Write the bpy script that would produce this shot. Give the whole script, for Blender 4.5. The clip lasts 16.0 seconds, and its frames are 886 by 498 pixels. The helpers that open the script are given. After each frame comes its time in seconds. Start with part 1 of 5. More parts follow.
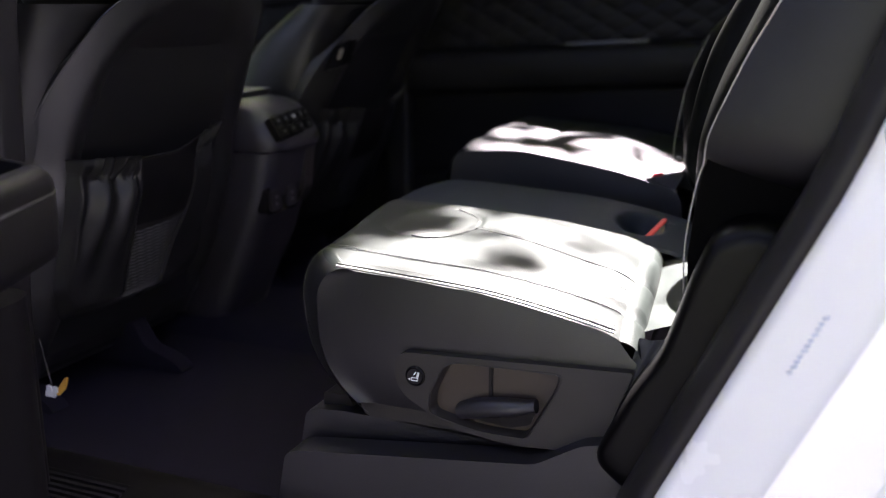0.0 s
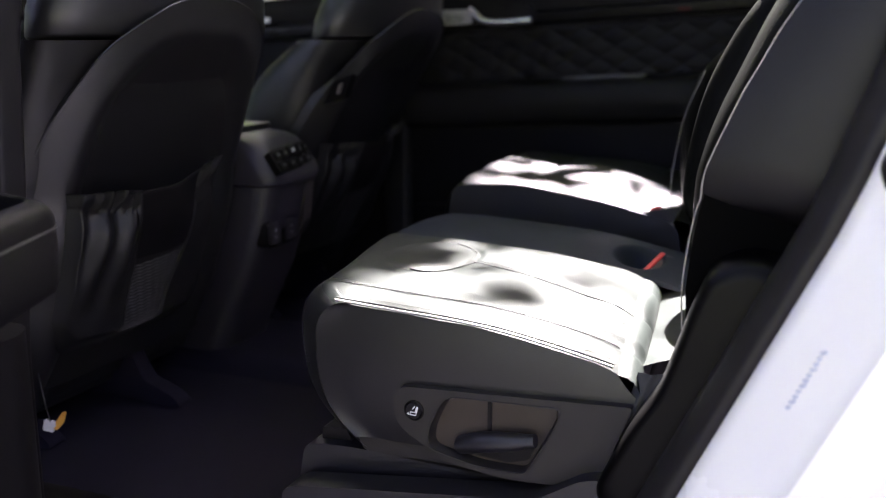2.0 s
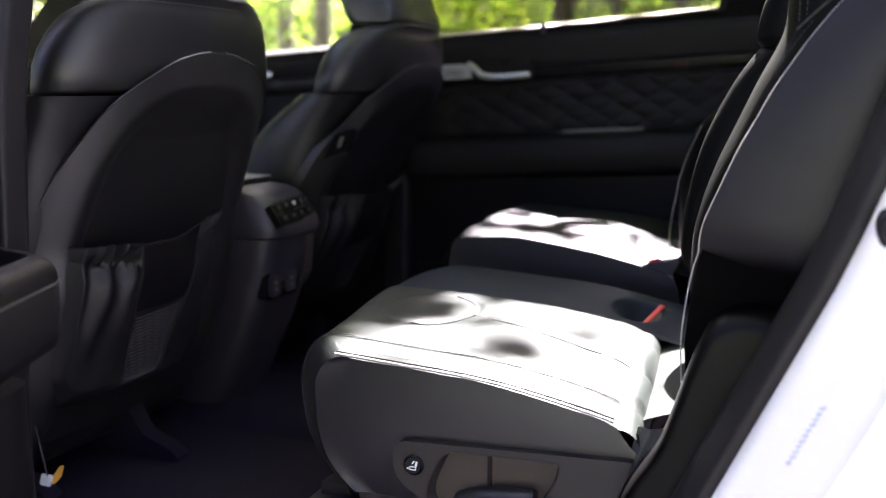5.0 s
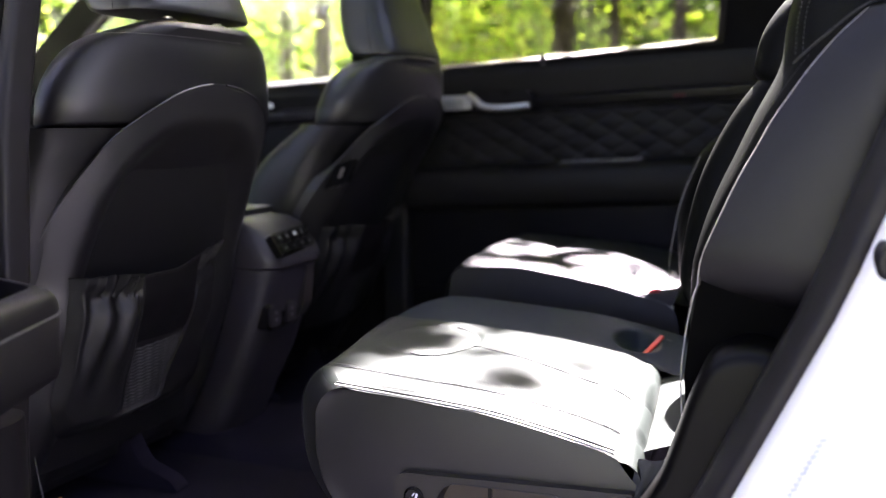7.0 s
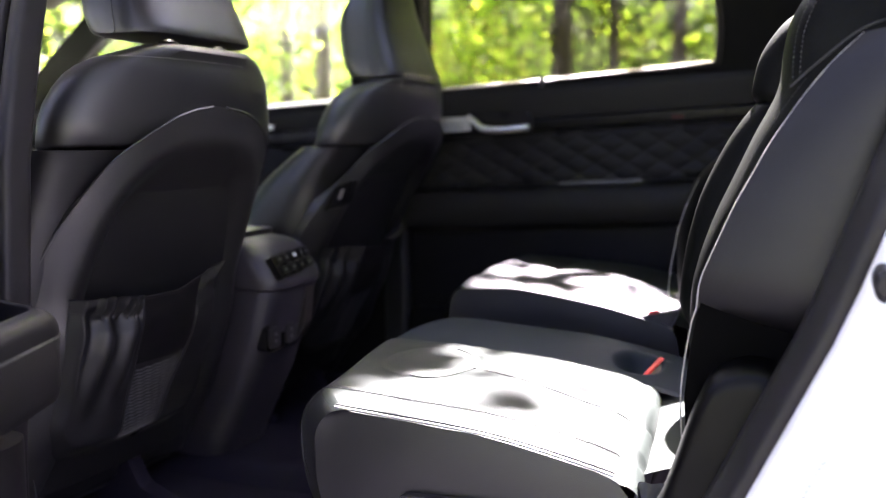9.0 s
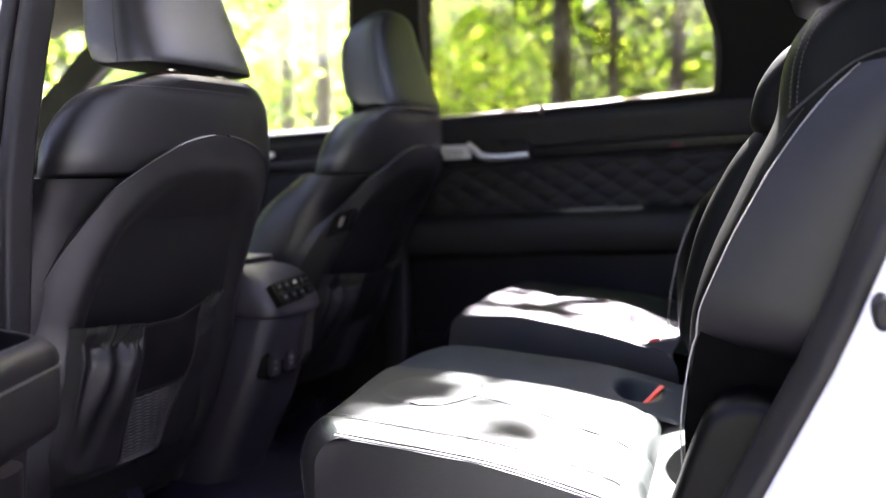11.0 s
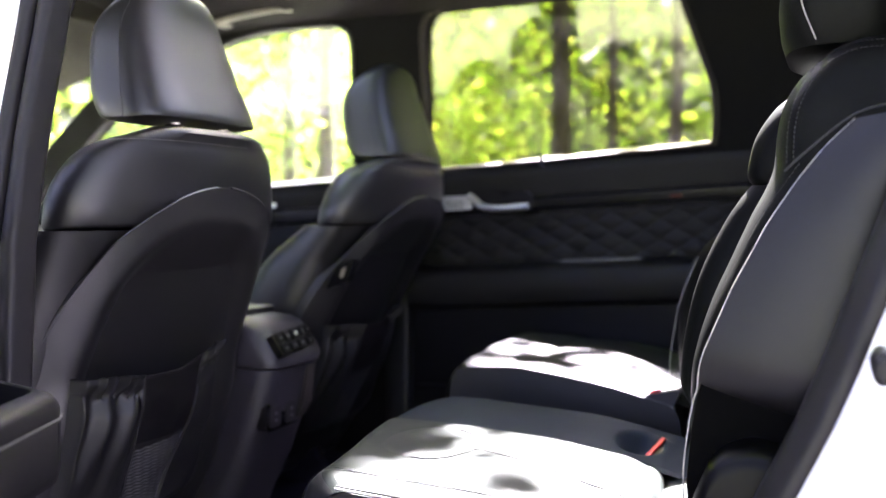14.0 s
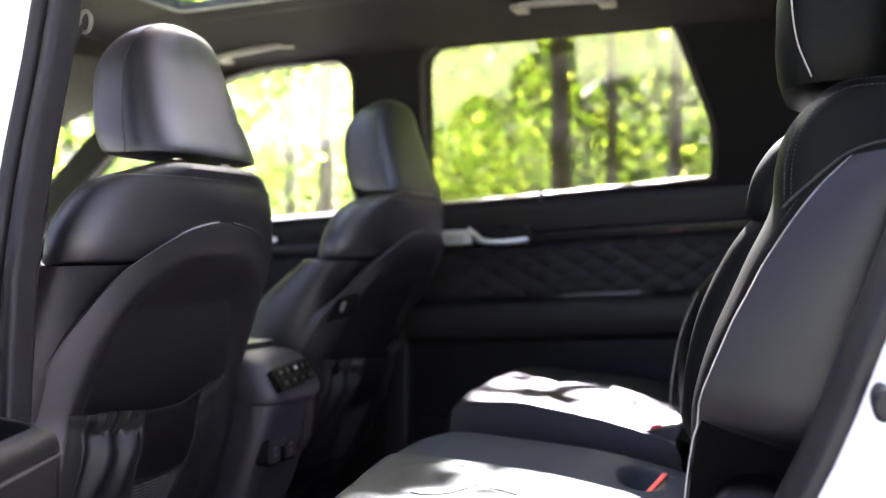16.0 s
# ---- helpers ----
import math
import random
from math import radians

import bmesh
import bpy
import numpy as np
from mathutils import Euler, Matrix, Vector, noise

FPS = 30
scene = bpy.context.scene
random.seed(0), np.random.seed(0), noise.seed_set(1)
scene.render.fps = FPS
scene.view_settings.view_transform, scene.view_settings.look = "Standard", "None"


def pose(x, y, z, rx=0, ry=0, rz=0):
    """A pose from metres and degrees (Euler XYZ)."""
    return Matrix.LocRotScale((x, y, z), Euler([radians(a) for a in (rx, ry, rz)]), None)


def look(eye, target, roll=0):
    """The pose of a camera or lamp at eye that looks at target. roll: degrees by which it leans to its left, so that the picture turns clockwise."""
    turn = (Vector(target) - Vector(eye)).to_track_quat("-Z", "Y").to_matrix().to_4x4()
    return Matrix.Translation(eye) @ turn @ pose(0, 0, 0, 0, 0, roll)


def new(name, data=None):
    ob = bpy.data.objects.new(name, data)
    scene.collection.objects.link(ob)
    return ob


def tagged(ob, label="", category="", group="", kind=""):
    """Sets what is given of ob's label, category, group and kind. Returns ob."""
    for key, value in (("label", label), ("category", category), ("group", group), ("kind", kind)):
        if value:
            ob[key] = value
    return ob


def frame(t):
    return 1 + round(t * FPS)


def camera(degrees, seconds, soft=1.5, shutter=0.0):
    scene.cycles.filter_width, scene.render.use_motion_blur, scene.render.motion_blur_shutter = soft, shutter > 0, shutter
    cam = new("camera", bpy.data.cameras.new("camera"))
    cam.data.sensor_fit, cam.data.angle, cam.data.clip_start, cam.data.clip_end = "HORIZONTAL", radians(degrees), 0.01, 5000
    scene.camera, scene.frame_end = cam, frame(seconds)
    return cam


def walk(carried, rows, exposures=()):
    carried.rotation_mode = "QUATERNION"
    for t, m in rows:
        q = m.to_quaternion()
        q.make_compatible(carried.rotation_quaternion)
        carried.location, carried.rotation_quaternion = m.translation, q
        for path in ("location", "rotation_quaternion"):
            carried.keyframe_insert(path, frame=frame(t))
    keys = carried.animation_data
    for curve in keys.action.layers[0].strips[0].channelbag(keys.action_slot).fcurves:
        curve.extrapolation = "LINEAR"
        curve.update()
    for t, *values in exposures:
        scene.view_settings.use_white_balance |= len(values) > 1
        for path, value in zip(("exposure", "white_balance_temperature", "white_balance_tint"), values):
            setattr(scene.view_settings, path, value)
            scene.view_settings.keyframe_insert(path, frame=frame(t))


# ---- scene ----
cam = camera(49.84, 16.0, soft=1.1)
PATH = [
    (0.0, pose(-0.0116, -1.7169, 1.1719, 75.680, 0.00, 22.572)),
    (0.5, pose(-0.0113, -1.7177, 1.1728, 76.116, 0.00, 22.555)),
    (1.0, pose(-0.0110, -1.7186, 1.1740, 76.629, 0.00, 22.513)),
    (1.5, pose(-0.0106, -1.7195, 1.1751, 77.158, 0.00, 22.487)),
    (2.0, pose(-0.0103, -1.7202, 1.1760, 77.585, 0.00, 22.491)),
    (2.5, pose(-0.0100, -1.7209, 1.1767, 77.925, 0.00, 22.496)),
    (3.0, pose(-0.0097, -1.7217, 1.1777, 78.372, 0.00, 22.504)),
    (3.5, pose(-0.0093, -1.7226, 1.1788, 78.878, 0.00, 22.503)),
    (4.0, pose(-0.0088, -1.7237, 1.1801, 79.483, 0.00, 22.486)),
    (6.5, pose(-0.0069, -1.7283, 1.1850, 81.913, 0.00, 22.487)),
    (7.0, pose(-0.0066, -1.7291, 1.1858, 82.311, 0.00, 22.480)),
    (7.5, pose(-0.0063, -1.7298, 1.1865, 82.657, 0.00, 22.473)),
    (8.0, pose(-0.0060, -1.7306, 1.1873, 83.057, 0.00, 22.474)),
    (8.5, pose(-0.0058, -1.7310, 1.1877, 83.266, 0.00, 22.475)),
    (9.0, pose(-0.0056, -1.7315, 1.1883, 83.534, 0.00, 22.463)),
    (11.5, pose(-0.0038, -1.7358, 1.1923, 85.648, 0.00, 22.478)),
    (12.0, pose(-0.0033, -1.7370, 1.1933, 86.233, 0.00, 22.497)),
    (12.5, pose(-0.0029, -1.7381, 1.1943, 86.746, 0.00, 22.500)),
    (13.0, pose(-0.0025, -1.7391, 1.1952, 87.235, 0.00, 22.508)),
    (13.5, pose(-0.0021, -1.7399, 1.1958, 87.600, 0.00, 22.534)),
    (14.0, pose(-0.0018, -1.7408, 1.1966, 88.026, 0.00, 22.519)),
    (14.5, pose(-0.0014, -1.7417, 1.1974, 88.459, 0.00, 22.509)),
    (15.0, pose(-0.0009, -1.7428, 1.1982, 88.950, 0.00, 22.511)),
    (15.5, pose(-0.0005, -1.7438, 1.1991, 89.444, 0.00, 22.513)),
    (16.0, pose(-0.0000, -1.7450, 1.2000, 89.996, 0.00, 22.518)),
]
walk(cam, PATH, exposures=[(0.0, 5.64, 6750, 38), (4.0, 5.9, 6700, 39), (9.0, 6.48, 6620, 41), (16.0, 6.85, 6450, 41)])

# ---- world, sun, exposure ----
SUN_ELEV, SUN_FROM = radians(55), Vector((-0.04, 1.0))      # the sun stands over the far side of the car
sun_dir = Vector((SUN_FROM.x, SUN_FROM.y, 0)).normalized() * math.cos(SUN_ELEV) + Vector((0, 0, math.sin(SUN_ELEV)))
world = bpy.data.worlds.new("world")
scene.world = world
world.use_nodes = True
wn = world.node_tree.nodes
sky = wn.new("ShaderNodeTexSky")
sky.sky_type, sky.sun_disc = "NISHITA", False
sky.air_density, sky.dust_density, sky.ozone_density = 0.36, 1.8, 0.0
sky.sun_elevation, sky.sun_rotation = SUN_ELEV, math.atan2(SUN_FROM.x, SUN_FROM.y)
world.node_tree.links.new(sky.outputs[0], wn["Background"].inputs[0])
wn["Background"].inputs[1].default_value = 0.05
sun = new("sun", bpy.data.lights.new("sun", "SUN"))
sun.data.energy, sun.data.angle, sun.data.color = 5.0, radians(0.55), (0.97, 1.0, 0.955)
sun.matrix_world = look(sun_dir * 30, (0, 0, 0))
cam.data.dof.use_dof = True
cam.data.dof.focus_distance, cam.data.dof.aperture_fstop = 1.24, 3.0


# ---- materials ----
def material(name, base, rough=0.5, metal=0.0, var=0.12, var_scale=6.0, bump=0.0, bump_scale=400.0, cells=False,
             spec=0.5, coat=0.0, tint=None):
    m = bpy.data.materials.new(name)
    m.use_nodes = True
    n, l = m.node_tree.nodes, m.node_tree.links
    b = n["Principled BSDF"]
    b.inputs["Roughness"].default_value, b.inputs["Metallic"].default_value = rough, metal
    b.inputs["Specular IOR Level"].default_value = spec
    b.inputs["Coat Weight"].default_value = coat
    co = n.new("ShaderNodeTexCoord")
    big = n.new("ShaderNodeTexNoise")
    big.inputs["Scale"].default_value, big.inputs["Detail"].default_value = var_scale, 5
    l.new(co.outputs["Object"], big.inputs["Vector"])
    ramp = n.new("ShaderNodeMix")
    ramp.data_type = "RGBA"
    t = tint or base
    ramp.inputs[6].default_value = (*[c * (1 - var) for c in base], 1)
    ramp.inputs[7].default_value = (*[c * (1 + var) for c in t], 1)
    l.new(big.outputs["Fac"], ramp.inputs[0])
    l.new(ramp.outputs[2], b.inputs["Base Color"])
    rr = n.new("ShaderNodeMapRange")
    rr.inputs[3].default_value, rr.inputs[4].default_value = rough - 0.07, min(1, rough + 0.07)
    l.new(big.outputs["Fac"], rr.inputs[0])
    l.new(rr.outputs[0], b.inputs["Roughness"])
    if bump:
        tex = n.new("ShaderNodeTexVoronoi" if cells else "ShaderNodeTexNoise")
        tex.inputs["Scale"].default_value = bump_scale
        l.new(co.outputs["Object"], tex.inputs["Vector"])
        bp = n.new("ShaderNodeBump")
        bp.inputs["Strength"].default_value, bp.inputs["Distance"].default_value = bump, 0.0012
        l.new(tex.outputs[0], bp.inputs["Height"])
        l.new(bp.outputs[0], b.inputs["Normal"])
    return m


LEATHER = material("black_leather", (0.0056, 0.0052, 0.0053), 0.45, var=0.15, spec=0.66, bump=0.10, bump_scale=650, cells=True)
SEAT_GREY = material("grey_black_leather", (0.0125, 0.0180, 0.0270), 0.55, var=0.1, spec=0.06, bump=0.10, bump_scale=650, cells=True)
PERF = material("perforated_leather", (0.0140, 0.0172, 0.0160), 0.50, var=0.14, spec=0.12, bump=0.2, bump_scale=420, cells=True)
SHELL = material("seat_back_vinyl", (0.0068, 0.0060, 0.0062), 0.44, var=0.15, spec=0.85, bump=0.08, bump_scale=700, cells=True)
PLASTIC = material("grained_plastic", (0.0112, 0.0099, 0.0125), 0.42, var=0.12, bump=0.12, bump_scale=800, cells=True, spec=0.50)
SIDE_PLASTIC = material("brown_grey_plastic", (0.0210, 0.0178, 0.0166), 0.50, spec=0.30, var=0.08, bump=0.10, bump_scale=900, cells=True)
SOFT = material("soft_touch_trim", (0.0084, 0.0077, 0.0074), 0.55, var=0.2, spec=0.17, bump=0.1, bump_scale=500)
GLOSS = material("gloss_black_trim", (0.010, 0.009, 0.009), 0.28, var=0.3, spec=0.10)
LOWER = material("black_lower_plastic", (0.0047, 0.0042, 0.0048), 0.50, spec=0.14, var=0.2, bump=0.12, bump_scale=800, cells=True)
CARPET = material("dark_carpet", (0.0115, 0.0098, 0.0175), 0.95, spec=0.10, var=0.35, var_scale=30, bump=0.9, bump_scale=900)
HEADLINER = material("headliner_fabric", (0.016, 0.0135, 0.0115), 0.9, spec=0.2, var=0.08, bump=0.3, bump_scale=1200)
CHROME = material("satin_chrome", (0.80, 0.78, 0.75), 0.36, 0.85, var=0.05)
PAINT = material("white_car_paint", (0.9300, 0.9050, 0.8550), 0.25, var=0.02, coat=0.6, spec=0.50)
LEDGE = material("pale_ledge", (0.7500, 0.7400, 0.7200), 0.6, var=0.1, var_scale=30)
RUBBER = material("black_rubber_seal", (0.0125, 0.0112, 0.0115), 0.45, spec=0.20, var=0.2, var_scale=20, bump=0.1, bump_scale=300)
PIPING = material("light_grey_piping", (0.3000, 0.2800, 0.2500), 0.45, var=0.08)
THREAD = material("grey_thread", (0.30, 0.29, 0.28), 0.7, var=0.15, var_scale=200)
HANDLE = material("beige_grey_plastic", (0.16, 0.14, 0.12), 0.45, var=0.06, bump=0.05, bump_scale=900)
DARK_THREAD = material("dark_grey_thread", (0.0260, 0.0250, 0.0250), 0.7, var=0.15, var_scale=200)
BLACK_THREAD = material("black_thread", (0.012, 0.012, 0.012), 0.7, var=0.15, var_scale=200)
RECESS_BROWN = material("warm_brown_plastic", (0.0380, 0.0270, 0.0190), 0.50, var=0.1, bump=0.10, bump_scale=900, cells=True, spec=0.35)
ROCKER = material("grey_rocker", (0.06, 0.058, 0.056), 0.4, var=0.05)
# seat leather copied darker and duller; shade of the second-row backs is in it
BACK_LEATHER = material("darkened_back_leather", (0.0034, 0.0036, 0.0031), 0.48, var=0.16, spec=0.06, bump=0.14, bump_scale=520, cells=True)
# leather toned apart for the cushion side; its light level is in the colour
SIDE_TONE = material("toned_side_leather", (0.0066, 0.0056, 0.0070), 0.37, var=0.18, spec=0.46, bump=0.08, bump_scale=650, cells=True)
POCKET = material("matt_black_leather", (0.0075, 0.0071, 0.0076), 0.46, var=0.15, spec=0.36, bump=0.1, bump_scale=650, cells=True)
LENS_RED = material("dull_red_lens", (0.0550, 0.0060, 0.0080), 0.40, var=0.06, spec=0.10)
WINDOW_TRIM = material("brown_grey_window_trim", (0.0200, 0.0165, 0.0140), 0.60, var=0.1, spec=0.15)
RED = material("red_buckle_plastic", (0.5000, 0.0220, 0.0260), 0.35, var=0.06)
SILVER = material("silver_speaker_cover", (0.62, 0.61, 0.59), 0.4, 0.5, var=0.05)
ORANGE = material("orange_fabric_tag", (0.75, 0.36, 0.05), 0.7, var=0.2, var_scale=60)
MESH_GREY = material("grey_mesh", (0.085, 0.082, 0.085), 0.7, var=0.1)
WHITE_PRINT = material("white_print", (0.75, 0.75, 0.75), 0.5, var=0.03)
BLUE_PRINT = material("pale_blue_print", (0.50, 0.53, 0.60), 0.5, var=0.2, var_scale=120)
HINGE = material("satin_black_plastic", (0.0013, 0.0011, 0.0012), 0.38, var=0.15, spec=0.11, bump=0.06, bump_scale=700, cells=True)
TRIM_GLOSS = material("piano_black_trim", (0.0060, 0.0055, 0.0055), 0.30, var=0.5, var_scale=14, spec=0.09)
PILLAR = material("black_pillar_fabric", (0.0036, 0.0033, 0.0033), 0.7, var=0.15, spec=0.08, bump=0.25, bump_scale=1100)
FABRIC = material("grey_woven_fabric", (0.060, 0.060, 0.058), 0.8, var=0.2, var_scale=80, spec=0.1, bump=0.6, bump_scale=700)
DIM_PRINT = material("dim_grey_print", (0.16, 0.16, 0.165), 0.5, var=0.05)
TRIM_GREY = material("dark_grey_pillar_plastic", (0.0165, 0.0150, 0.0155), 0.5, var=0.12, spec=0.35, bump=0.1, bump_scale=800, cells=True)
# darker copy of the cushion-side material, carrying the backrest side's shade
BACK_SIDE = material("darkened_back_side", (0.0042, 0.0036, 0.0041), 0.42, var=0.15, spec=0.30, bump=0.08, bump_scale=650, cells=True)
CONSOLE = material("purple_black_vinyl", (0.0200, 0.0172, 0.0230), 0.48, var=0.14, spec=0.55, bump=0.12, bump_scale=700, cells=True)
SHADE_SIDE = material("shade_black_side", (0.0012, 0.0011, 0.0011), 0.75, var=0.15, spec=0.03, bump=0.08, bump_scale=650, cells=True)
WEB = material("seat_webbing", (0.020, 0.020, 0.021), 0.7, var=0.1, bump=0.3, bump_scale=900)


def glass(name, tint, film=0.0):
    m = bpy.data.materials.new(name)
    m.use_nodes = True
    n, l = m.node_tree.nodes, m.node_tree.links
    n.remove(n["Principled BSDF"])
    a, g, mix = n.new("ShaderNodeBsdfTransparent"), n.new("ShaderNodeBsdfGlossy"), n.new("ShaderNodeMixShader")
    a.inputs[0].default_value = (*tint, 1)
    g.inputs["Roughness"].default_value = 0.02
    mix.inputs[0].default_value = 0.035
    l.new(a.outputs[0], mix.inputs[1]), l.new(g.outputs[0], mix.inputs[2])
    haze, veil = n.new("ShaderNodeBsdfTranslucent"), n.new("ShaderNodeMixShader")     # a pale veil added for the washed-out, overexposed look
    veil.inputs[0].default_value = film
    l.new(mix.outputs[0], veil.inputs[1]), l.new(haze.outputs[0], veil.inputs[2])
    l.new(veil.outputs[0], n["Material Output"].inputs[0])
    return m


GLASS = glass("hazed_side_glass", (0.80, 0.82, 0.80), 0.02)
PRIVACY = glass("tinted_privacy_glass", (0.365, 0.375, 0.305), 0.0008)
# windscreen added with a tint that dims and greens the light from ahead
WINDSCREEN = glass("green_windscreen_glass", (0.66, 0.74, 0.58))
ROOF_GLASS = glass("roof_glass", (0.90, 0.95, 0.91))


# ---- mesh helpers ----
def thing(name, at, label, category, group="", kind=""):
    e = new(name)
    e.location = at
    e.empty_display_size = 0.05
    bpy.context.view_layer.update()
    return tagged(e, label, category, group, kind)


def origin_of(parent):
    p, o = parent, Vector((0, 0, 0))
    while p is not None:
        o += p.location
        p = p.parent
    return o


def part(name, bm, mat, parent, label="", smooth=35.0, kind=""):
    """One mesh under a thing; bm is in world metres."""
    me = bpy.data.meshes.new(name)
    if parent is not None:
        bmesh.ops.translate(bm, vec=-origin_of(parent), verts=bm.verts)
    bmesh.ops.recalc_face_normals(bm, faces=bm.faces)
    bm.to_mesh(me)
    bm.free()
    me.materials.append(mat)
    if smooth:
        me.polygons.foreach_set("use_smooth", [True] * len(me.polygons))
        me.set_sharp_from_angle(angle=radians(smooth))
    ob = new(name, me)
    ob.parent = parent
    if label:
        ob["label"] = label
    if kind:
        ob["kind"] = kind
    return ob


def loft(rings, closed=True, caps=True):
    bm = bmesh.new()
    vs = [[bm.verts.new(p) for p in r] for r in rings]
    n = len(rings[0])
    for a, b in zip(vs, vs[1:]):
        for i in range(n if closed else n - 1):
            j = (i + 1) % n
            bm.faces.new((a[i], a[j], b[j], b[i]))
    if caps and closed:
        bm.faces.new(vs[0][::-1])
        bm.faces.new(vs[-1])
    return bm


def rounded(points, r, n=5):
    """A polygon with rounded corners; r is one radius or one a corner."""
    out, k = [], len(points)
    for i, p in enumerate(points):
        p, a, b = Vector(p), Vector(points[i - 1]), Vector(points[(i + 1) % k])
        rad = r[i] if isinstance(r, (list, tuple)) else r
        da, db = (a - p), (b - p)
        d = min(rad, da.length * 0.45, db.length * 0.45)
        if d < 1e-4:
            out.append(tuple(p))
            continue
        p0, p1 = p + da.normalized() * d, p + db.normalized() * d
        for s in range(n + 1):
            t = s / n
            out.append(tuple((1 - t) ** 2 * p0 + 2 * t * (1 - t) * p + t * t * p1))
    return out


def prism(poly, axis, a, b, bevel=0.0, seg=2):
    """A polygon in the two other axes, drawn out along axis from a to b."""
    def put(u, v, w):
        return {"x": (w, u, v), "y": (u, w, v), "z": (u, v, w)}[axis]
    bm = loft([[put(u, v, a) for u, v in poly], [put(u, v, b) for u, v in poly]])
    if bevel:
        rim = [e for e in bm.edges if len(e.link_faces) == 2 and e.calc_face_angle(0) > 0.6]
        bmesh.ops.bevel(bm, geom=rim, offset=bevel, segments=seg, affect="EDGES", profile=0.5, clamp_overlap=True)
    return bm


def box(x0, x1, y0, y1, z0, z1, bevel=0.006, seg=2):
    return prism([(x0, y0), (x1, y0), (x1, y1), (x0, y1)], "z", z0, z1, bevel, seg)


def oval(cx, cy, z, hx, hy, e=2.6, n=40, lean=0.0):
    """A superellipse ring in a level plane."""
    out = []
    for i in range(n):
        t = 2 * math.pi * i / n
        c, s = math.cos(t), math.sin(t)
        x = hx * math.copysign(abs(c) ** (2 / e), c)
        y = hy * math.copysign(abs(s) ** (2 / e), s)
        out.append((cx + x, cy + y, z + lean * x))
    return out


def smooth_line(points, per=8):
    """A Catmull-Rom line through the points."""
    p = [Vector(q) for q in points]
    p = [2 * p[0] - p[1]] + p + [2 * p[-1] - p[-2]]
    out = []
    for i in range(1, len(p) - 2):
        a, b, c, d = p[i - 1:i + 3]
        for s in range(per):
            t = s / per
            out.append(0.5 * ((2 * b) + (c - a) * t + (2 * a - 5 * b + 4 * c - d) * t * t + (3 * b - a - 3 * c + d) * t ** 3))
    out.append(p[-2])
    return out


def tube(line, r, n=8, flat=1.0, taper=None):
    rings, up = [], Vector((0, 0, 1))
    for i, p in enumerate(line):
        d = (line[min(i + 1, len(line) - 1)] - line[max(i - 1, 0)]).normalized()
        s = d.cross(up)
        s = s.normalized() if s.length > 1e-3 else Vector((1, 0, 0))
        u = s.cross(d)
        k = r * (taper(i / (len(line) - 1)) if taper else 1)
        rings.append([p + s * k * math.cos(2 * math.pi * j / n) + u * k * flat * math.sin(2 * math.pi * j / n) for j in range(n)])
    return loft(rings)


def join(*bms):
    out = bmesh.new()
    for b in bms:
        me = bpy.data.meshes.new("tmp")
        b.to_mesh(me)
        out.from_mesh(me)
        bpy.data.meshes.remove(me)
        b.free()
    return out


def stitches(line, length=0.0042, gap=0.0022, r=0.0007):
    """A row of single stitches along a line, as one mesh."""
    bm, acc, start = bmesh.new(), 0.0, None
    dist = [0.0]
    for a, b in zip(line, line[1:]):
        dist.append(dist[-1] + (b - a).length)

    def at(s):
        for i in range(len(line) - 1):
            if dist[i + 1] >= s:
                return line[i].lerp(line[i + 1], (s - dist[i]) / max(1e-9, dist[i + 1] - dist[i]))
        return line[-1]
    s = 0.0
    while s + length < dist[-1]:
        a, b = at(s), at(s + length)
        d = (b - a).normalized()
        u = d.cross(Vector((0, 0, 1)))
        u = u.normalized() if u.length > 1e-3 else Vector((1, 0, 0))
        w = u.cross(d)
        m = (a + b) / 2
        ends = []
        for q, k in ((a, 0.5), (m, 1.0), (b, 0.5)):
            ends.append([bm.verts.new(q + (u * math.cos(f) + w * math.sin(f)) * r * k) for f in (0.4, 2.5, 4.6)])
        for e0, e1 in zip(ends, ends[1:]):
            for i in range(3):
                bm.faces.new((e0[i], e0[(i + 1) % 3], e1[(i + 1) % 3], e1[i]))
        s += length + gap
    return bm


def sheet(nu, nv, f):
    """A grid surface f(u, v), u and v from 0 to 1."""
    bm = bmesh.new()
    vs = [[bm.verts.new(f(i / nu, j / nv)) for j in range(nv + 1)] for i in range(nu + 1)]
    for i in range(nu):
        for j in range(nv):
            bm.faces.new((vs[i][j], vs[i + 1][j], vs[i + 1][j + 1], vs[i][j + 1]))
    return bm


def plate(outer, holes, put, depth):
    """A flat outline with holes in (u, v), carried into space by put(u, v, w), w from 0 to depth."""
    bm = bmesh.new()
    loops = []
    for pts in [outer] + holes:
        vs = [bm.verts.new((p[0], p[1], 0)) for p in pts]
        loops.append([bm.edges.new((vs[i], vs[(i + 1) % len(vs)])) for i in range(len(vs))])
    bmesh.ops.triangle_fill(bm, use_beauty=True, edges=[e for lp in loops for e in lp])
    ext = bmesh.ops.extrude_face_region(bm, geom=list(bm.faces))
    for v in ext["geom"]:
        if isinstance(v, bmesh.types.BMVert):
            v.co.z = depth
    for v in bm.verts:
        v.co = Vector(put(*v.co))
    return bm


def step(a, b, x):
    t = max(0.0, min(1.0, (x - a) / (b - a)))
    return t * t * (3 - 2 * t)


def tumble(z):
    """How far the side of the cabin stands from its middle plane, at height z."""
    return 0.775 - 0.17 * max(0.0, z - 1.15)


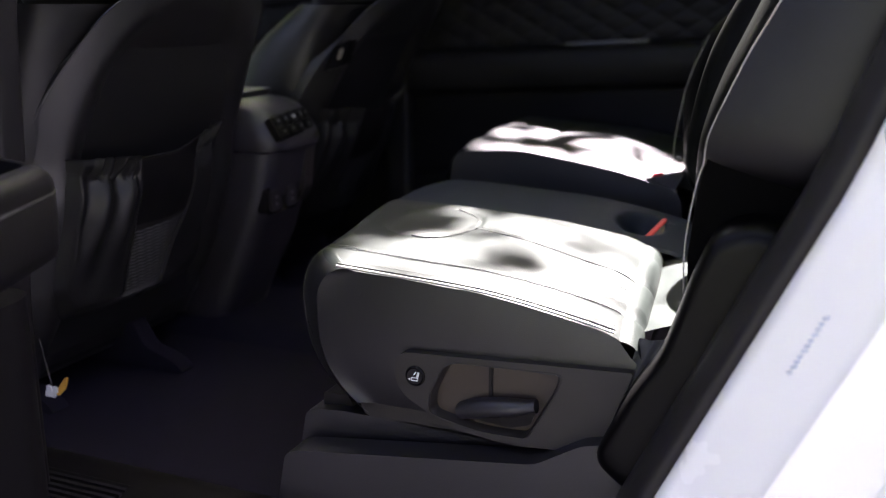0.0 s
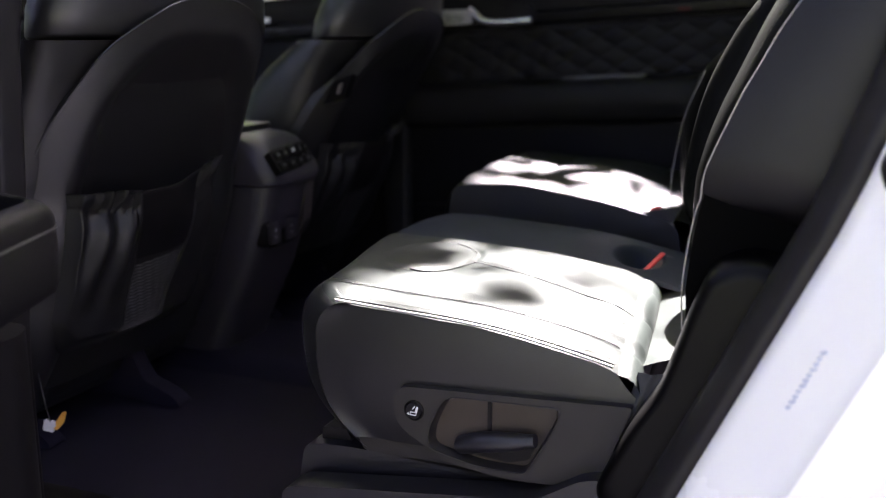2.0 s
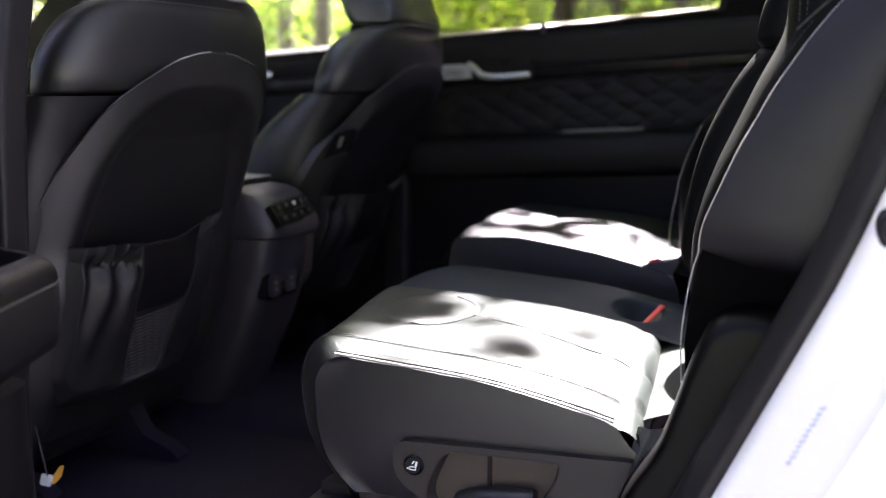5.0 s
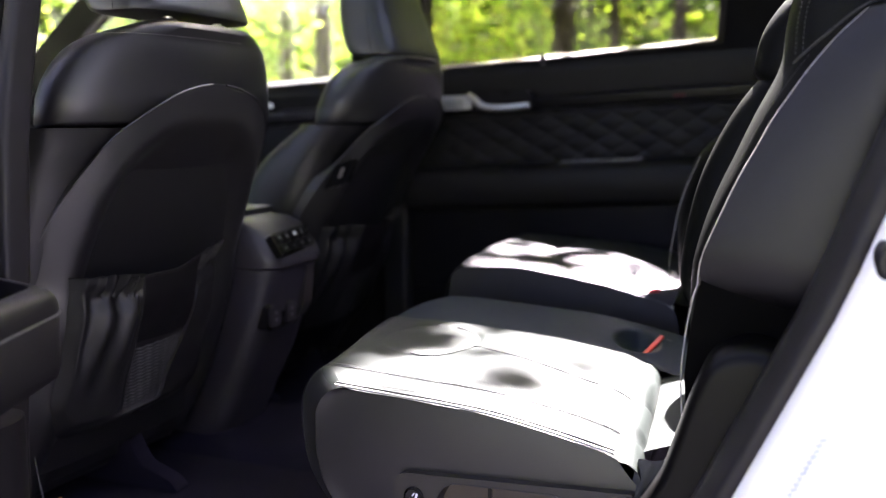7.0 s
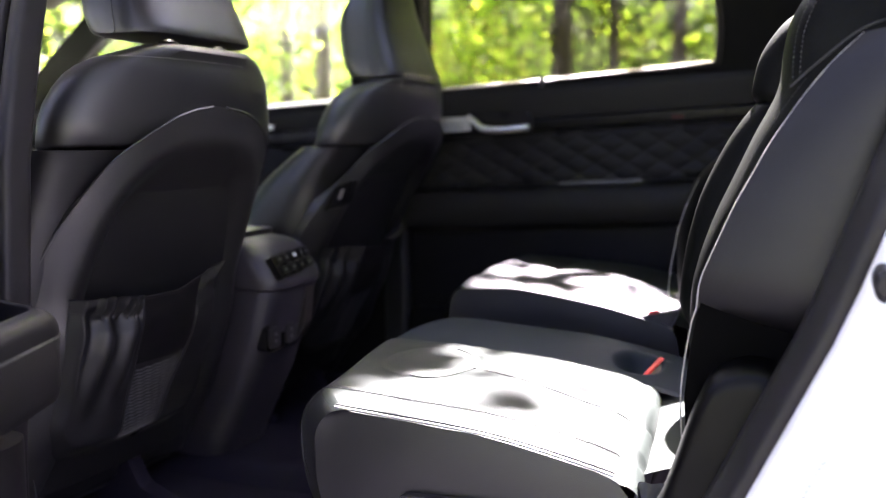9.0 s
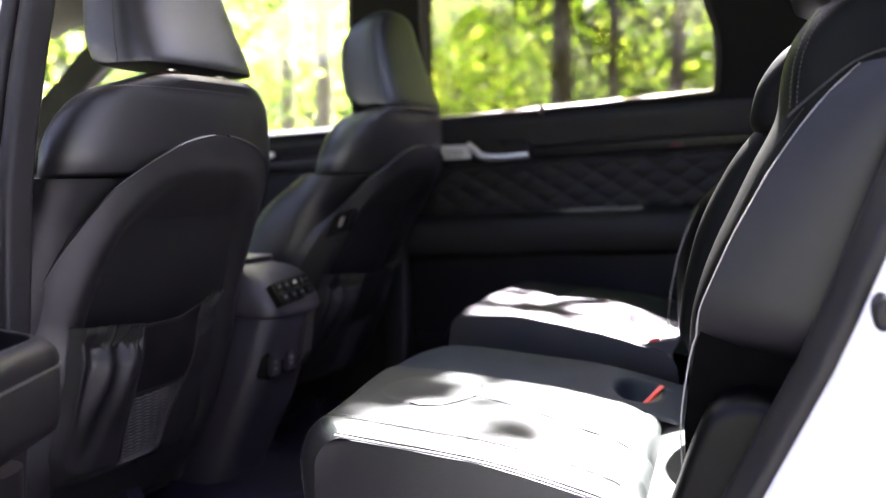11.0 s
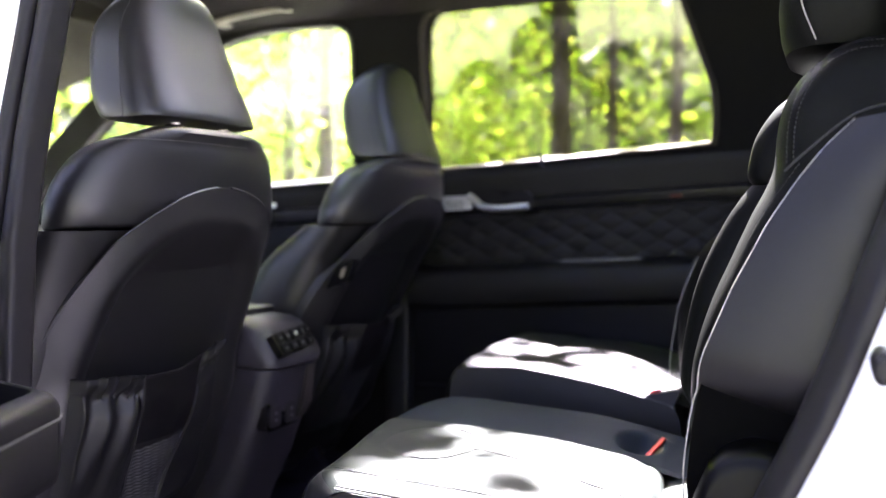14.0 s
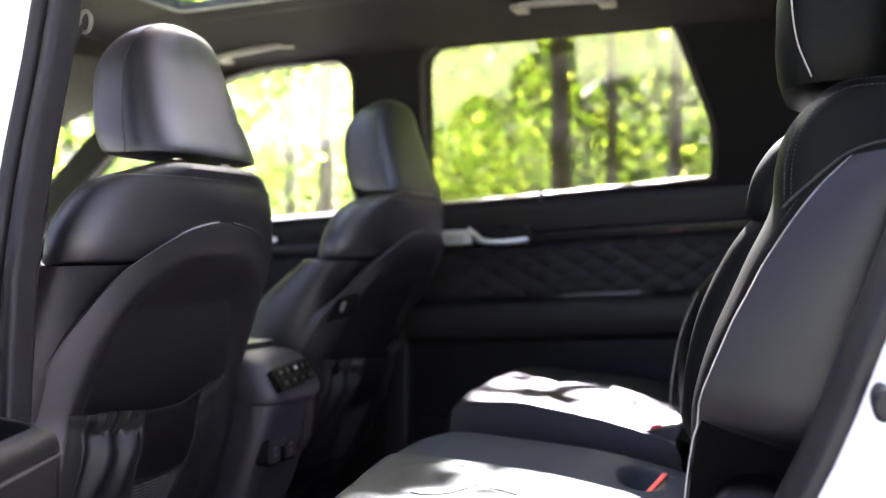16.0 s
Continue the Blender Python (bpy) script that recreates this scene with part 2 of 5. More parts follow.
def dense(poly, d=0.08):
    out = []
    for i, p in enumerate(poly):
        a, b = Vector(p), Vector(poly[(i + 1) % len(poly)])
        k = max(1, int((b - a).length / d))
        out += [tuple(a.lerp(b, s / k)) for s in range(k)]
    return out


# ---- the car's shell ----
FLOOR = 0.50
body = thing("car_body", (-0.9, 0, 0), "white sport utility vehicle body with open rear side door", "car body", kind="structure")

# floor
part("floor_carpet", box(-2.7, 0.9, -0.70, 0.80, FLOOR - 0.05, FLOOR, 0), CARPET, body, "dark blue-black carpet floor")
# a low tunnel runs along the middle
part("floor_tunnel", prism(rounded([(-0.19, FLOOR - 0.02), (-0.13, FLOOR + 0.035), (0.13, FLOOR + 0.035), (0.19, FLOOR - 0.02)], 0.03), "x", -2.6, -0.1), CARPET, body)

# far side wall with the openings of its two windows
REAR_WIN = rounded([(-1.065, 1.322), (-0.293, 1.378), (-0.285, 1.495), (-0.378, 1.762), (-1.055, 1.752)], [0.02, 0.012, 0.10, 0.035, 0.07])
FRONT_WIN = rounded([(-2.56, 1.228), (-1.30, 1.302), (-1.275, 1.735), (-1.62, 1.735), (-2.02, 1.61)], [0.03, 0.02, 0.07, 0.12, 0.2])
far_outline = [(-2.75, 1.19), (-1.18, 1.285), (0.0, 1.365), (0.95, 1.38), (0.95, 1.80), (-1.93, 1.80), (-2.75, 1.205)]
part("side_wall", plate(dense(far_outline), [dense(REAR_WIN), dense(FRONT_WIN)],
     lambda u, v, w: (u, tumble(v) - 0.022 + w, v), 0.036), PILLAR, body, "black pillar and window surround trim", smooth=30)


def rim(outline, dy, width, mat, name, parent):
    """A rubber or metal rim that follows a window opening."""
    line = [Vector((u, tumble(v) + dy, v)) for u, v in outline]
    c = sum(line, Vector()) / len(line)
    rings = []
    for p in line + line[:1]:
        d = (p - c)
        d.y = 0
        d.normalize()
        rings.append([p + d * a + Vector((0, b, 0)) for a, b in ((width, -0.006), (0.0, -0.010), (-0.004, 0.0), (0.0, 0.012), (width, 0.012))])
    return part(name, loft(rings, closed=True, caps=False), mat, parent)


rim(REAR_WIN, -0.022, 0.013, WINDOW_TRIM, "window_trim", body)
rim(FRONT_WIN, -0.022, 0.010, RUBBER, "window_seal", body)
for outline in (REAR_WIN, FRONT_WIN):
    p = part("window_pane", plate(dense(outline), [], lambda u, v, w: (u, tumble(v) + 0.004 + w, v), 0.005), GLASS if outline is FRONT_WIN else PRIVACY, body, "lightly tinted window pane", smooth=0)
    p.visible_shadow = False
# ledges under the far windows, tilted to the camera and lightened to read sunlit
for x0, x1, z0, k in ((-1.07, -0.285, 1.316, 0.0725), (-2.30, -1.29, 1.240, 0.059)):
    part("belt_ledge", loft([[(x, tumble(1.33) + a, z0 + k * (x - x0) + b) for a, b in ((-0.021, -0.01), (-0.021, 0.004), (0.028, 0.019), (0.028, -0.01))]
         for x in [x0 + (x1 - x0) * i / 8 for i in range(9)]]), LEDGE, body, "pale window ledge, sunlight partly in its colour", smooth=0)
# outer skin of the far side
part("far_skin", plate([(-3.2, 0.35), (0.95, 0.35), (0.95, 1.30), (-3.2, 1.15)], [], lambda u, v, w: (u, 0.92 + w, v), 0.02), PAINT, body, smooth=0)

# headliner with two roof openings
FRONT_ROOF = rounded([(-1.585, -0.36), (-0.90, -0.36), (-0.90, 0.29), (-1.585, 0.29)], 0.03)
SKIN_FRONT = rounded([(-1.78, -0.50), (-0.84, -0.50), (-0.84, 0.56), (-1.78, 0.56)], 0.08)
SKIN_REAR = rounded([(-0.76, -0.50), (0.24, -0.50), (0.24, 0.56), (-0.76, 0.56)], 0.08)
REAR_ROOF = rounded([(-0.70, -0.37), (0.12, -0.37), (0.12, 0.42), (-0.70, 0.42)], 0.05)


def roof_z(u, v):
    return 1.835 - 0.09 * (v / 0.66) ** 4 - 0.03 * max(0, -1.3 - u) - 0.03 * max(0, u + 0.2)


roof_outline = dense([(-2.0, -0.655), (0.95, -0.655), (0.95, 0.655), (-2.0, 0.655)], 0.05)
part("headliner", plate(roof_outline, [dense(FRONT_ROOF, 0.05), dense(REAR_ROOF, 0.05)],
     lambda u, v, w: (u, v, roof_z(u, v) + w), 0.015), HEADLINER, body, "grey-brown fabric headliner", smooth=30)
for o in (FRONT_ROOF, REAR_ROOF):
    c = Vector((sum(p[0] for p in o) / len(o), sum(p[1] for p in o) / len(o)))
    rings = []
    for p in o + o[:1]:
        d = (Vector(p) - c).normalized()
        rings.append([(p[0] + d.x * a, p[1] + d.y * a, roof_z(*p) + b) for a, b in ((0.02, -0.006), (-0.006, -0.004), (-0.008, 0.016), (0.02, 0.018))])
    part("sunroof_frame", loft(rings, caps=False), PLASTIC, body, "dark sunroof frame")
    part("sunroof_pane", plate(dense(SKIN_FRONT if o is FRONT_ROOF else SKIN_REAR, 0.1), [], lambda u, v, w: (u, v, roof_z(u, v * 0.93) + 0.027 + w), 0.005), ROOF_GLASS, body, smooth=0)
part("sunroof_trim", loft([[(x, y, roof_z(x, y) - 0.004 - d) for y, d in ((0.36, 0.0), (0.362, 0.008), (0.40, 0.008), (0.404, 0.0))] for x in [-1.62 + 0.09 * i for i in range(9)]]), SIDE_PLASTIC, body, "grey edge trim beside the sunroof")
# header, windscreen pillars, dashboard and tail close the cabin
part("header", prism([(-1.96, 1.80), (-1.96, 1.745), (-2.34, 1.60), (-2.40, 1.615)], "y", -0.66, 0.66, 0.005), HEADLINER, body)
part("windscreen_pillar", tube(smooth_line([(-1.95, -0.655, 1.76), (-2.25, -0.70, 1.60), (-2.75, -0.75, 1.27)]), 0.045, 10), LOWER, body)
part("windscreen", plate(dense([(-0.74, 0.0), (0.74, 0.0), (0.66, 1.0), (-0.66, 1.0)], 0.2), [], lambda u, v, w: (-2.755 + 0.372 * v - w, u, 1.19 + 0.42 * v), 0.005), WINDSCREEN, body, "green-tinted windscreen", smooth=0)
part("dashboard", prism(rounded([(-2.75, 0.5), (-2.15, 0.5), (-2.12, 0.95), (-2.2, 1.12), (-2.75, 1.2)], 0.06), "y", -0.74, 0.74, 0.01), PLASTIC, body)
part("bonnet", prism(rounded([(-3.7, 0.45), (-2.75, 0.45), (-2.75, 1.12), (-3.6, 0.98)], 0.06), "y", -0.9, 0.9, 0.02), PAINT, body)
part("tail_gate", plate(dense([(-0.92, 0.35), (0.92, 0.35), (0.86, 1.15), (0.70, 1.80), (-0.70, 1.80), (-0.86, 1.15)], 0.2),
     [dense(rounded([(-0.70, 1.20), (0.70, 1.20), (0.60, 1.70), (-0.60, 1.70)], 0.08), 0.2)], lambda u, v, w: (0.95 + w, u, v), 0.06), SOFT, body, "tailgate with its rear window", smooth=0)
p = part("rear_pane", plate(dense(rounded([(-0.70, 1.20), (0.70, 1.20), (0.60, 1.70), (-0.60, 1.70)], 0.08), 0.2), [], lambda u, v, w: (0.98 + w, u, v), 0.005), PRIVACY, body, smooth=0)
p.visible_shadow = False
part("underbody", box(-3.0, 0.95, -0.90, 0.92, 0.30, FLOOR - 0.06, 0.01), PLASTIC, body)
part("cargo_floor", box(0.18, 0.95, -0.74, 0.74, 0.55, 0.60, 0.01), CARPET, body)

# near side: sill, pillar between the doors with its seals, rear jamb
part("door_sill", loft([[(x, y, z) for y, z in ((-0.93, 0.36), (-0.93, 0.44), (-0.86, 0.475), (-0.80, 0.49), (-0.72, 0.512), (-0.685, 0.50), (-0.68, 0.36))]
     for x in (-2.6, -1.6, -0.9, -0.3, 0.2)]), LOWER, body, "black plastic door sill")
for i in range(9):
    part("sill_rib", box(-1.30, -0.90, -0.845 + i * 0.0125, -0.8385 + i * 0.0125, 0.476, 0.5015 + 0.0005 * i, 0.002, 1), PLASTIC, body)


def pillar_x(z):
    return -0.995 + 0.01 * step(1.2, 1.75, z) - 0.020 * step(0.98, 0.72, z)


zs = [0.44 + 0.06 * i for i in range(23)]


def near_y(z):
    return -tumble(z) - 0.005


def lean(z):
    """How far the pillar's seals stand outside the cabin's side."""
    return -0.004 - 0.0085 * step(1.5, 1.28, z) - 0.010 * step(1.15, 0.95, z)


def strip(profile, edge, mat, name, label=""):
    """A moulded strip along the near opening; profile: offsets in x and y from the edge line."""
    rings = [[(edge(z) + a, near_y(z) + lean(z) + b, z) for a, b in profile] for z in zs]
    return part(name, loft(rings), mat, body, label)


strip(rounded([(-0.002, 0.03), (-0.03, 0.035), (-0.034, -0.012), (-0.006, -0.016)], 0.012, 4), pillar_x, RUBBER, "door_seal", "black rubber door seal")
strip(rounded([(-0.033, 0.02), (-0.058, 0.02), (-0.056, -0.020), (-0.037, -0.018)], 0.012, 4), pillar_x, RUBBER, "door_seal", "black rubber door seal")
strip([(-0.046, 0.012), (-0.054, -0.008), (-0.09, -0.055), (-0.11, -0.13), (-0.16, -0.14), (-0.16, 0.012)], pillar_x, PAINT, "door_pillar", "white painted pillar between the doors")
strip([(-0.03, 0.022), (-0.06, 0.040), (-0.13, 0.055), (-0.13, 0.022)], pillar_x, PILLAR, "pillar_trim", "black inner pillar trim")


def jamb_x(z):
    return -0.1684 + 0.46 * (z - 0.75) + 0.10 * max(0, 0.62 - z) - 0.11 * max(0, z - 1.02)


def jamb(profile, mat, name, label="", rise=0.0):
    rings = [[(jamb_x(z) + a, -0.755 + 0.12 * max(0, z - 1.15) + b, z + rise * a) for a, b in profile] for z in [0.40 + 0.05 * i for i in range(28)]]
    return part(name, loft(rings), mat, body, label)


jamb(rounded([(0.016, 0.03), (0.016, -0.006), (0.036, -0.038), (0.054, -0.036), (0.054, 0.03)], 0.012, 4), RUBBER, "jamb_seal", "black rubber seal along the rear jamb")
jamb([(0.05, 0.03), (0.05, -0.035), (0.062, -0.052), (0.125, -0.085), (0.135, -0.10), (0.215, -0.115), (0.23, -0.135), (0.33, -0.175), (0.80, -0.185), (0.80, 0.03)], PAINT, "rear_jamb", "glossy white painted rear door jamb")
jamb([(0.048, 0.033), (0.80, 0.033), (0.80, 0.06), (0.055, 0.06)], PILLAR, "quarter_trim", "black inner trim of the rear quarter")
part("near_rail", loft([[(x, -0.66 - a, 1.70 + b) for a, b in ((0, 0), (0, 0.10), (0.10, 0.09), (0.13, 0.0), (0.06, -0.03))] for x in (-2.0, -1.0, 0.0, 0.95)]), PAINT, body, smooth=0)
part("roof_skin", plate(dense([(-2.02, -0.72), (1.0, -0.72), (1.0, 0.72), (-2.02, 0.72)], 0.1), [dense(SKIN_FRONT, 0.1), dense(SKIN_REAR, 0.1)],
     lambda u, v, w: (u, v, roof_z(u, v * 0.93) + 0.024 + w), 0.01), PAINT, body, smooth=30)
part("pillar_trim", loft([[(x + 0.03 * step(1.0, 1.26, z), y, z) for x, y in rounded([(-1.195, 0.76), (-1.195, 0.702), (-1.118, 0.690), (-1.112, 0.76)], [0.0, 0.014, 0.020, 0.0], 4)] for z in (0.50, 0.62, 0.76, 0.90, 1.00, 1.08, 1.16, 1.24)]), TRIM_GREY, body, "dark grey lower trim of the far door pillar")
part("quarter_panel", box(0.45, 0.98, -0.93, -0.80, 0.4, 1.36, 0.01), PAINT, body)
part("stopper", loft([[(0.035 + r * math.cos(a * math.pi / 8), y, 1.066 + 1.6 * r * math.sin(a * math.pi / 8)) for a in range(16)] for r, y in ((0.009, -0.80), (0.009, -0.852), (0.005, -0.858))]), RUBBER, body, "small black rubber stopper")
part("front_door", prism([(-2.75, 0.38), (-1.26, 0.38), (-1.26, 1.22), (-2.75, 1.15)], "y", -0.92, -0.76, 0.01), PAINT, body)

# four wheels
TYRE = material("black_tyre_rubber", (0.02, 0.02, 0.02), 0.8, var=0.2, bump=0.3, bump_scale=120)
for wx in (-3.02, 0.52):
    for side in (-1, 1):
        def ring(r, y):
            return [(wx + r * math.cos(2 * math.pi * i / 40), side * y, 0.365 + r * math.sin(2 * math.pi * i / 40)) for i in range(40)]
        w = part("wheel", loft([ring(0.05, 0.70), ring(0.05, 0.86)]), PLASTIC, body, "wheel with a light alloy rim")
        part("tyre", loft([ring(r, y) for r, y in ((0.235, 0.70), (0.32, 0.695), (0.355, 0.71), (0.365, 0.74), (0.365, 0.85), (0.355, 0.88), (0.32, 0.893), (0.235, 0.885), (0.225, 0.86), (0.225, 0.72), (0.235, 0.70))], caps=False), TYRE, w)
        spokes = [loft([ring(0.232, 0.80), ring(0.235, 0.875), ring(0.215, 0.872), ring(0.212, 0.80)], caps=False)]
        for i in range(5):
            a = 2 * math.pi * i / 5
            d, n = Vector((math.cos(a), 0, math.sin(a))), Vector((-math.sin(a), 0, math.cos(a)))
            c = Vector((wx, 0, 0.365))
            spokes.append(loft([[tuple(c + d * r + n * q + Vector((0, side * y, 0))) for q, y in ((-k, 0.84), (k, 0.84), (k, 0.868), (-k, 0.868))] for r, k in ((0.03, 0.035), (0.22, 0.026))]))
        part("rim", join(*spokes), SILVER, w)

# small unreadable print on the jamb
for i in range(11):
    z = 0.838 + i * 0.0056
    w = (0.004, 0.0055, 0.0045)[i % 3]
    part("print_bar", prism([(jamb_x(z) + 0.094, z), (jamb_x(z) + 0.094 + w, z + 0.6 * w), (jamb_x(z) + 0.0925 + w, z + 0.6 * w + 0.0026), (jamb_x(z) + 0.0925, z + 0.0026)], "y", -0.8255, -0.8225), BLUE_PRINT, body, smooth=0)


# ---- seats ----
def along(table, z):
    """A soft curve through a short table of (height, value)."""
    if z <= table[0][0]:
        return table[0][1]
    for i in range(len(table) - 1):
        (a, u), (b, v) = table[i], table[i + 1]
        if z <= b:
            p, q = table[max(0, i - 1)], table[min(len(table) - 1, i + 2)]
            m0, m1 = (v - p[1]) / (b - p[0]) * (b - a), (q[1] - u) / (q[0] - a) * (b - a)
            t = (z - a) / (b - a)
            return (2 * t ** 3 - 3 * t * t + 1) * u + (t ** 3 - 2 * t * t + t) * m0 + (3 * t * t - 2 * t ** 3) * v + (t ** 3 - t * t) * m1
    return table[-1][1]


def back_x(z):
    """The middle of a front seat's reclined back."""
    return -1.06 + 0.31 * (z - 1.20)


def shell_rear(z):
    return -0.968 + 0.335 * (z - 1.22) - 0.03 * step(0.72, 0.55, z)


def shell_half(z):
    return along(((0.56, 0.235), (0.70, 0.257), (0.85, 0.268), (0.93, 0.270), (0.98, 0.267), (1.046, 0.255), (1.097, 0.237), (1.14, 0.217), (1.165, 0.200), (1.185, 0.177), (1.20, 0.156), (1.213, 0.133), (1.226, 0.106), (1.234, 0.079), (1.240, 0.05), (1.2438, 0.02)), z)


def shell_skin(y, z):
    """The convex rear face of a front seat's shell at y from its middle."""
    return shell_rear(z) - 0.06 * (abs(y) / 0.25) ** 4 + 0.015 * step(0.95, 0.85, z) - 0.009 * max(0.0, (z - 1.195) / 0.05) ** 2 + 0.005


def inset_half(z):
    return along(((0.56, 0.185), (0.80, 0.198), (0.934, 0.200), (1.048, 0.186), (1.107, 0.164), (1.14, 0.143), (1.165, 0.118), (1.182, 0.088), (1.192, 0.058), (1.198, 0.015)), z)


def shell_x(s, z):
    y = abs(s) * shell_half(z)
    h = inset_half(z)
    hollow = 0.046 * step(h + 0.026, h - 0.050, y) * min(1.0, h / 0.1) * step(1.205, 1.08, z)
    return shell_skin(y, z) - hollow


def front_seat(yc, label, switch, dx=0.0, drop=0.0):
    s = thing("front_seat", (-1.35, yc, FLOOR), label, "car seat", "front seats")
    rings = []
    for z, xf in ((0.60, -1.41), (0.72, -1.42), (0.85, -1.375), (0.93, -1.335), (0.99, -1.308), (1.04, -1.292), (1.083, -1.266), (1.11, -1.240), (1.136, -1.208), (1.155, -1.184), (1.168, -1.168), (1.1745, -1.158)):
        xf -= dx
        xb = back_x(z) + 0.046 + 0.02 * step(1.10, 1.17, z)
        rings.append(oval((xf + xb) / 2, yc, z, (xb - xf) / 2, (0.282 if switch else 0.300) - 0.012 * step(0.98, 0.60, z) - 0.013 * step(0.98, 1.175, z), (2.9 if switch else 3.3) - (0.2 if switch else 1.0) * step(1.10, 1.17, z), 80))
    part("backrest", loft(rings), LEATHER, s, "black leather backrest with deep side bolsters", smooth=50)
    rings = []
    for z, xc, hx, hy, e in ((1.1765, -1.0765, 0.086, 0.272, 2.15), (1.182, -1.0738, 0.093, 0.2764, 2.15), (1.22, -1.0721, 0.094, 0.2721, 2.15), (1.245, -1.0678, 0.093, 0.2630, 2.2), (1.27, -1.0610, 0.089, 0.2495, 2.25), (1.29, -1.0536, 0.083, 0.2343, 2.3), (1.303, -1.0455, 0.074, 0.218, 2.5), (1.315, -1.0345, 0.062, 0.196, 2.6), (1.328, -1.0145, 0.050, 0.158, 2.6), (1.338, -1.0050, 0.035, 0.128, 2.6), (1.342, -1.003, 0.014, 0.09, 2.4)):
        rings.append(oval(xc, yc, z, hx, hy, e, 72, lean=0.05))
    part("shoulder_section", loft(rings), LEATHER, s, "smooth black leather shoulder section", smooth=60)
    rings = []
    heights = [0.56 + 0.6838 * math.sin(math.pi / 2 * i / 60) ** 1.05 for i in range(61)]
    n = 64
    for z in heights:
        w, ring = shell_half(z), []
        for i in range(n + 1):
            q = -math.cos(math.pi * i / n)
            ring.append((shell_x(q, z), yc + q * w, z))
        wrap = shell_skin(w, z) - 0.004 - 0.075 * step(1.12, 0.95, z)
        ring += [(wrap, yc + w * 0.995, z), (wrap - 0.01, yc + w * 0.9, z), (wrap - 0.01, yc - w * 0.9, z), (wrap, yc - w * 0.995, z)]
        rings.append(ring)
    part("back_shell", loft(rings), SHELL, s, "black vinyl back shell with a hollow rounded arch", smooth=50)
    for side in (-1, 1):
        line = [Vector((shell_skin(shell_half(z), z) + 0.0005, yc + side * shell_half(z), z)) for z in heights[18:]]
        part("shell_edge", tube(line, 0.0020, 6), SHELL, s, "rolled vinyl edge of the back shell")
    # headrest on two posts
    rings, head = [], []
    for z, xc, hx, hy, e in ((1.350, -1.046, 0.046, 0.132, 3.2), (1.353, -1.0465, 0.062, 0.153, 3.4), (1.360, -1.0510, 0.074, 0.1560, 3.5), (1.39, -1.0638, 0.077, 0.1541, 3.5), (1.43, -1.0771, 0.074, 0.1458, 3.5), (1.47, -1.0862, 0.069, 0.1386, 3.5),
                             (1.505, -1.0901, 0.062, 0.1298, 3.5), (1.532, -1.0865, 0.053, 0.1186, 3.3), (1.553, -1.0794, 0.044, 0.1034, 3.0), (1.570, -1.0725, 0.034, 0.0794, 2.8), (1.581, -1.0716, 0.024, 0.0520, 2.5), (1.587, -1.072, 0.012, 0.025, 2.3)):
        head.append((z, xc, hx, hy, e))
    head = [tuple(v) for v in smooth_line(head, 3)]
    for z, xc, hx, hy, e in head:
        rings.append(oval(xc, yc, z, hx, hy, e, 72))
    hr = part("headrest", loft(rings), LEATHER, s, "tall rounded black leather headrest")
    def on_head(i, a):
        z, xc, hx, hy, e = head[i]
        c, q = math.cos(a), math.sin(a)
        return Vector((xc + hx * math.copysign(abs(c) ** (2 / e), c), yc + hy * math.copysign(abs(q) ** (2 / e), q), z))
    for side in (-1, 1):
        part("seam", tube([on_head(i, side * (1.62 - 0.012 * i)) for i in range(4, len(head))], 0.0011, 6), DARK_THREAD, hr)
        line = smooth_line([(-1.02, yc + side * 0.066, 1.30), (-1.012, yc + side * 0.066, 1.34), (-1.01, yc + side * 0.066, 1.40)], 3)
        part("headrest_post", tube(line, 0.0075, 12), CHROME, s, "chrome headrest post")
        part("post_collar", loft([oval(-1.014, yc + side * 0.066, z, r, r * 1.2, 2, 20) for z, r in ((1.31, 0.019), (1.340, 0.019), (1.347, 0.014))]), PLASTIC, s)

    def pocket_split(v):
        return 0.59 + 0.215 * max(0.0, v) ** 0.6

    # seat pocket with gathered elastic ends and a flat middle
    def pocket(u, v):
        y = -0.224 + 0.318 * u
        top = 0.945 - 0.009 * step(0.0, 0.4, u) + 0.037 * step(0.6, 1.0, u)
        low = 0.668 + 0.050 * step(0.14, 0.0, u) ** 2 + 0.03 * step(0.86, 1.0, u)
        z = low + (top - low) * v
        base = shell_skin(y, z) - 0.004
        ul, ur = 0.352, pocket_split(v)
        lefty, righty = step(ul + 0.004, ul - 0.02, u), step(ur - 0.004, ur + 0.02, u)
        bulge = 0.026 * step(0.0, 0.12, v) * step(0.0, 0.04, u) * step(1.0, 0.94, u)
        neck = 0.009 * step(0.76, 0.90, v) * step(0.97, 0.88, v) * max(lefty, righty)
        g = step(0.86, 0.93, v) * (lefty * step(0.07, 0.11, u) + righty)
        wob = u * 21 + 0.5 * math.sin(23 * u) + 0.22 * math.sin(7 * v + 40 * u)
        ruffle = g * (0.0085 * math.sin(2 * math.pi * wob) + 0.0020 * math.sin(2 * math.pi * wob * 1.7 + 1))
        wave = math.sin(2 * math.pi * (u * 7.0 + 0.85 * (1 - v) + 0.1 * math.sin(9 * u)) - 0.3)
        folds = lefty * step(0.15, 0.75, v) * step(0.97, 0.84, v) * 0.0055 * wave * step(0.0, 0.07, u)
        flat = -0.004 * (1 - lefty) * (1 - righty)
        sag = 0.006 * noise.noise(Vector((u * 5, v * 4, 2.0)))
        return (base + bulge + flat - neck + ruffle + folds + sag * bulge / 0.024, yc + y, z + 0.0045 * g * math.sin(2 * math.pi * wob + 1.0))
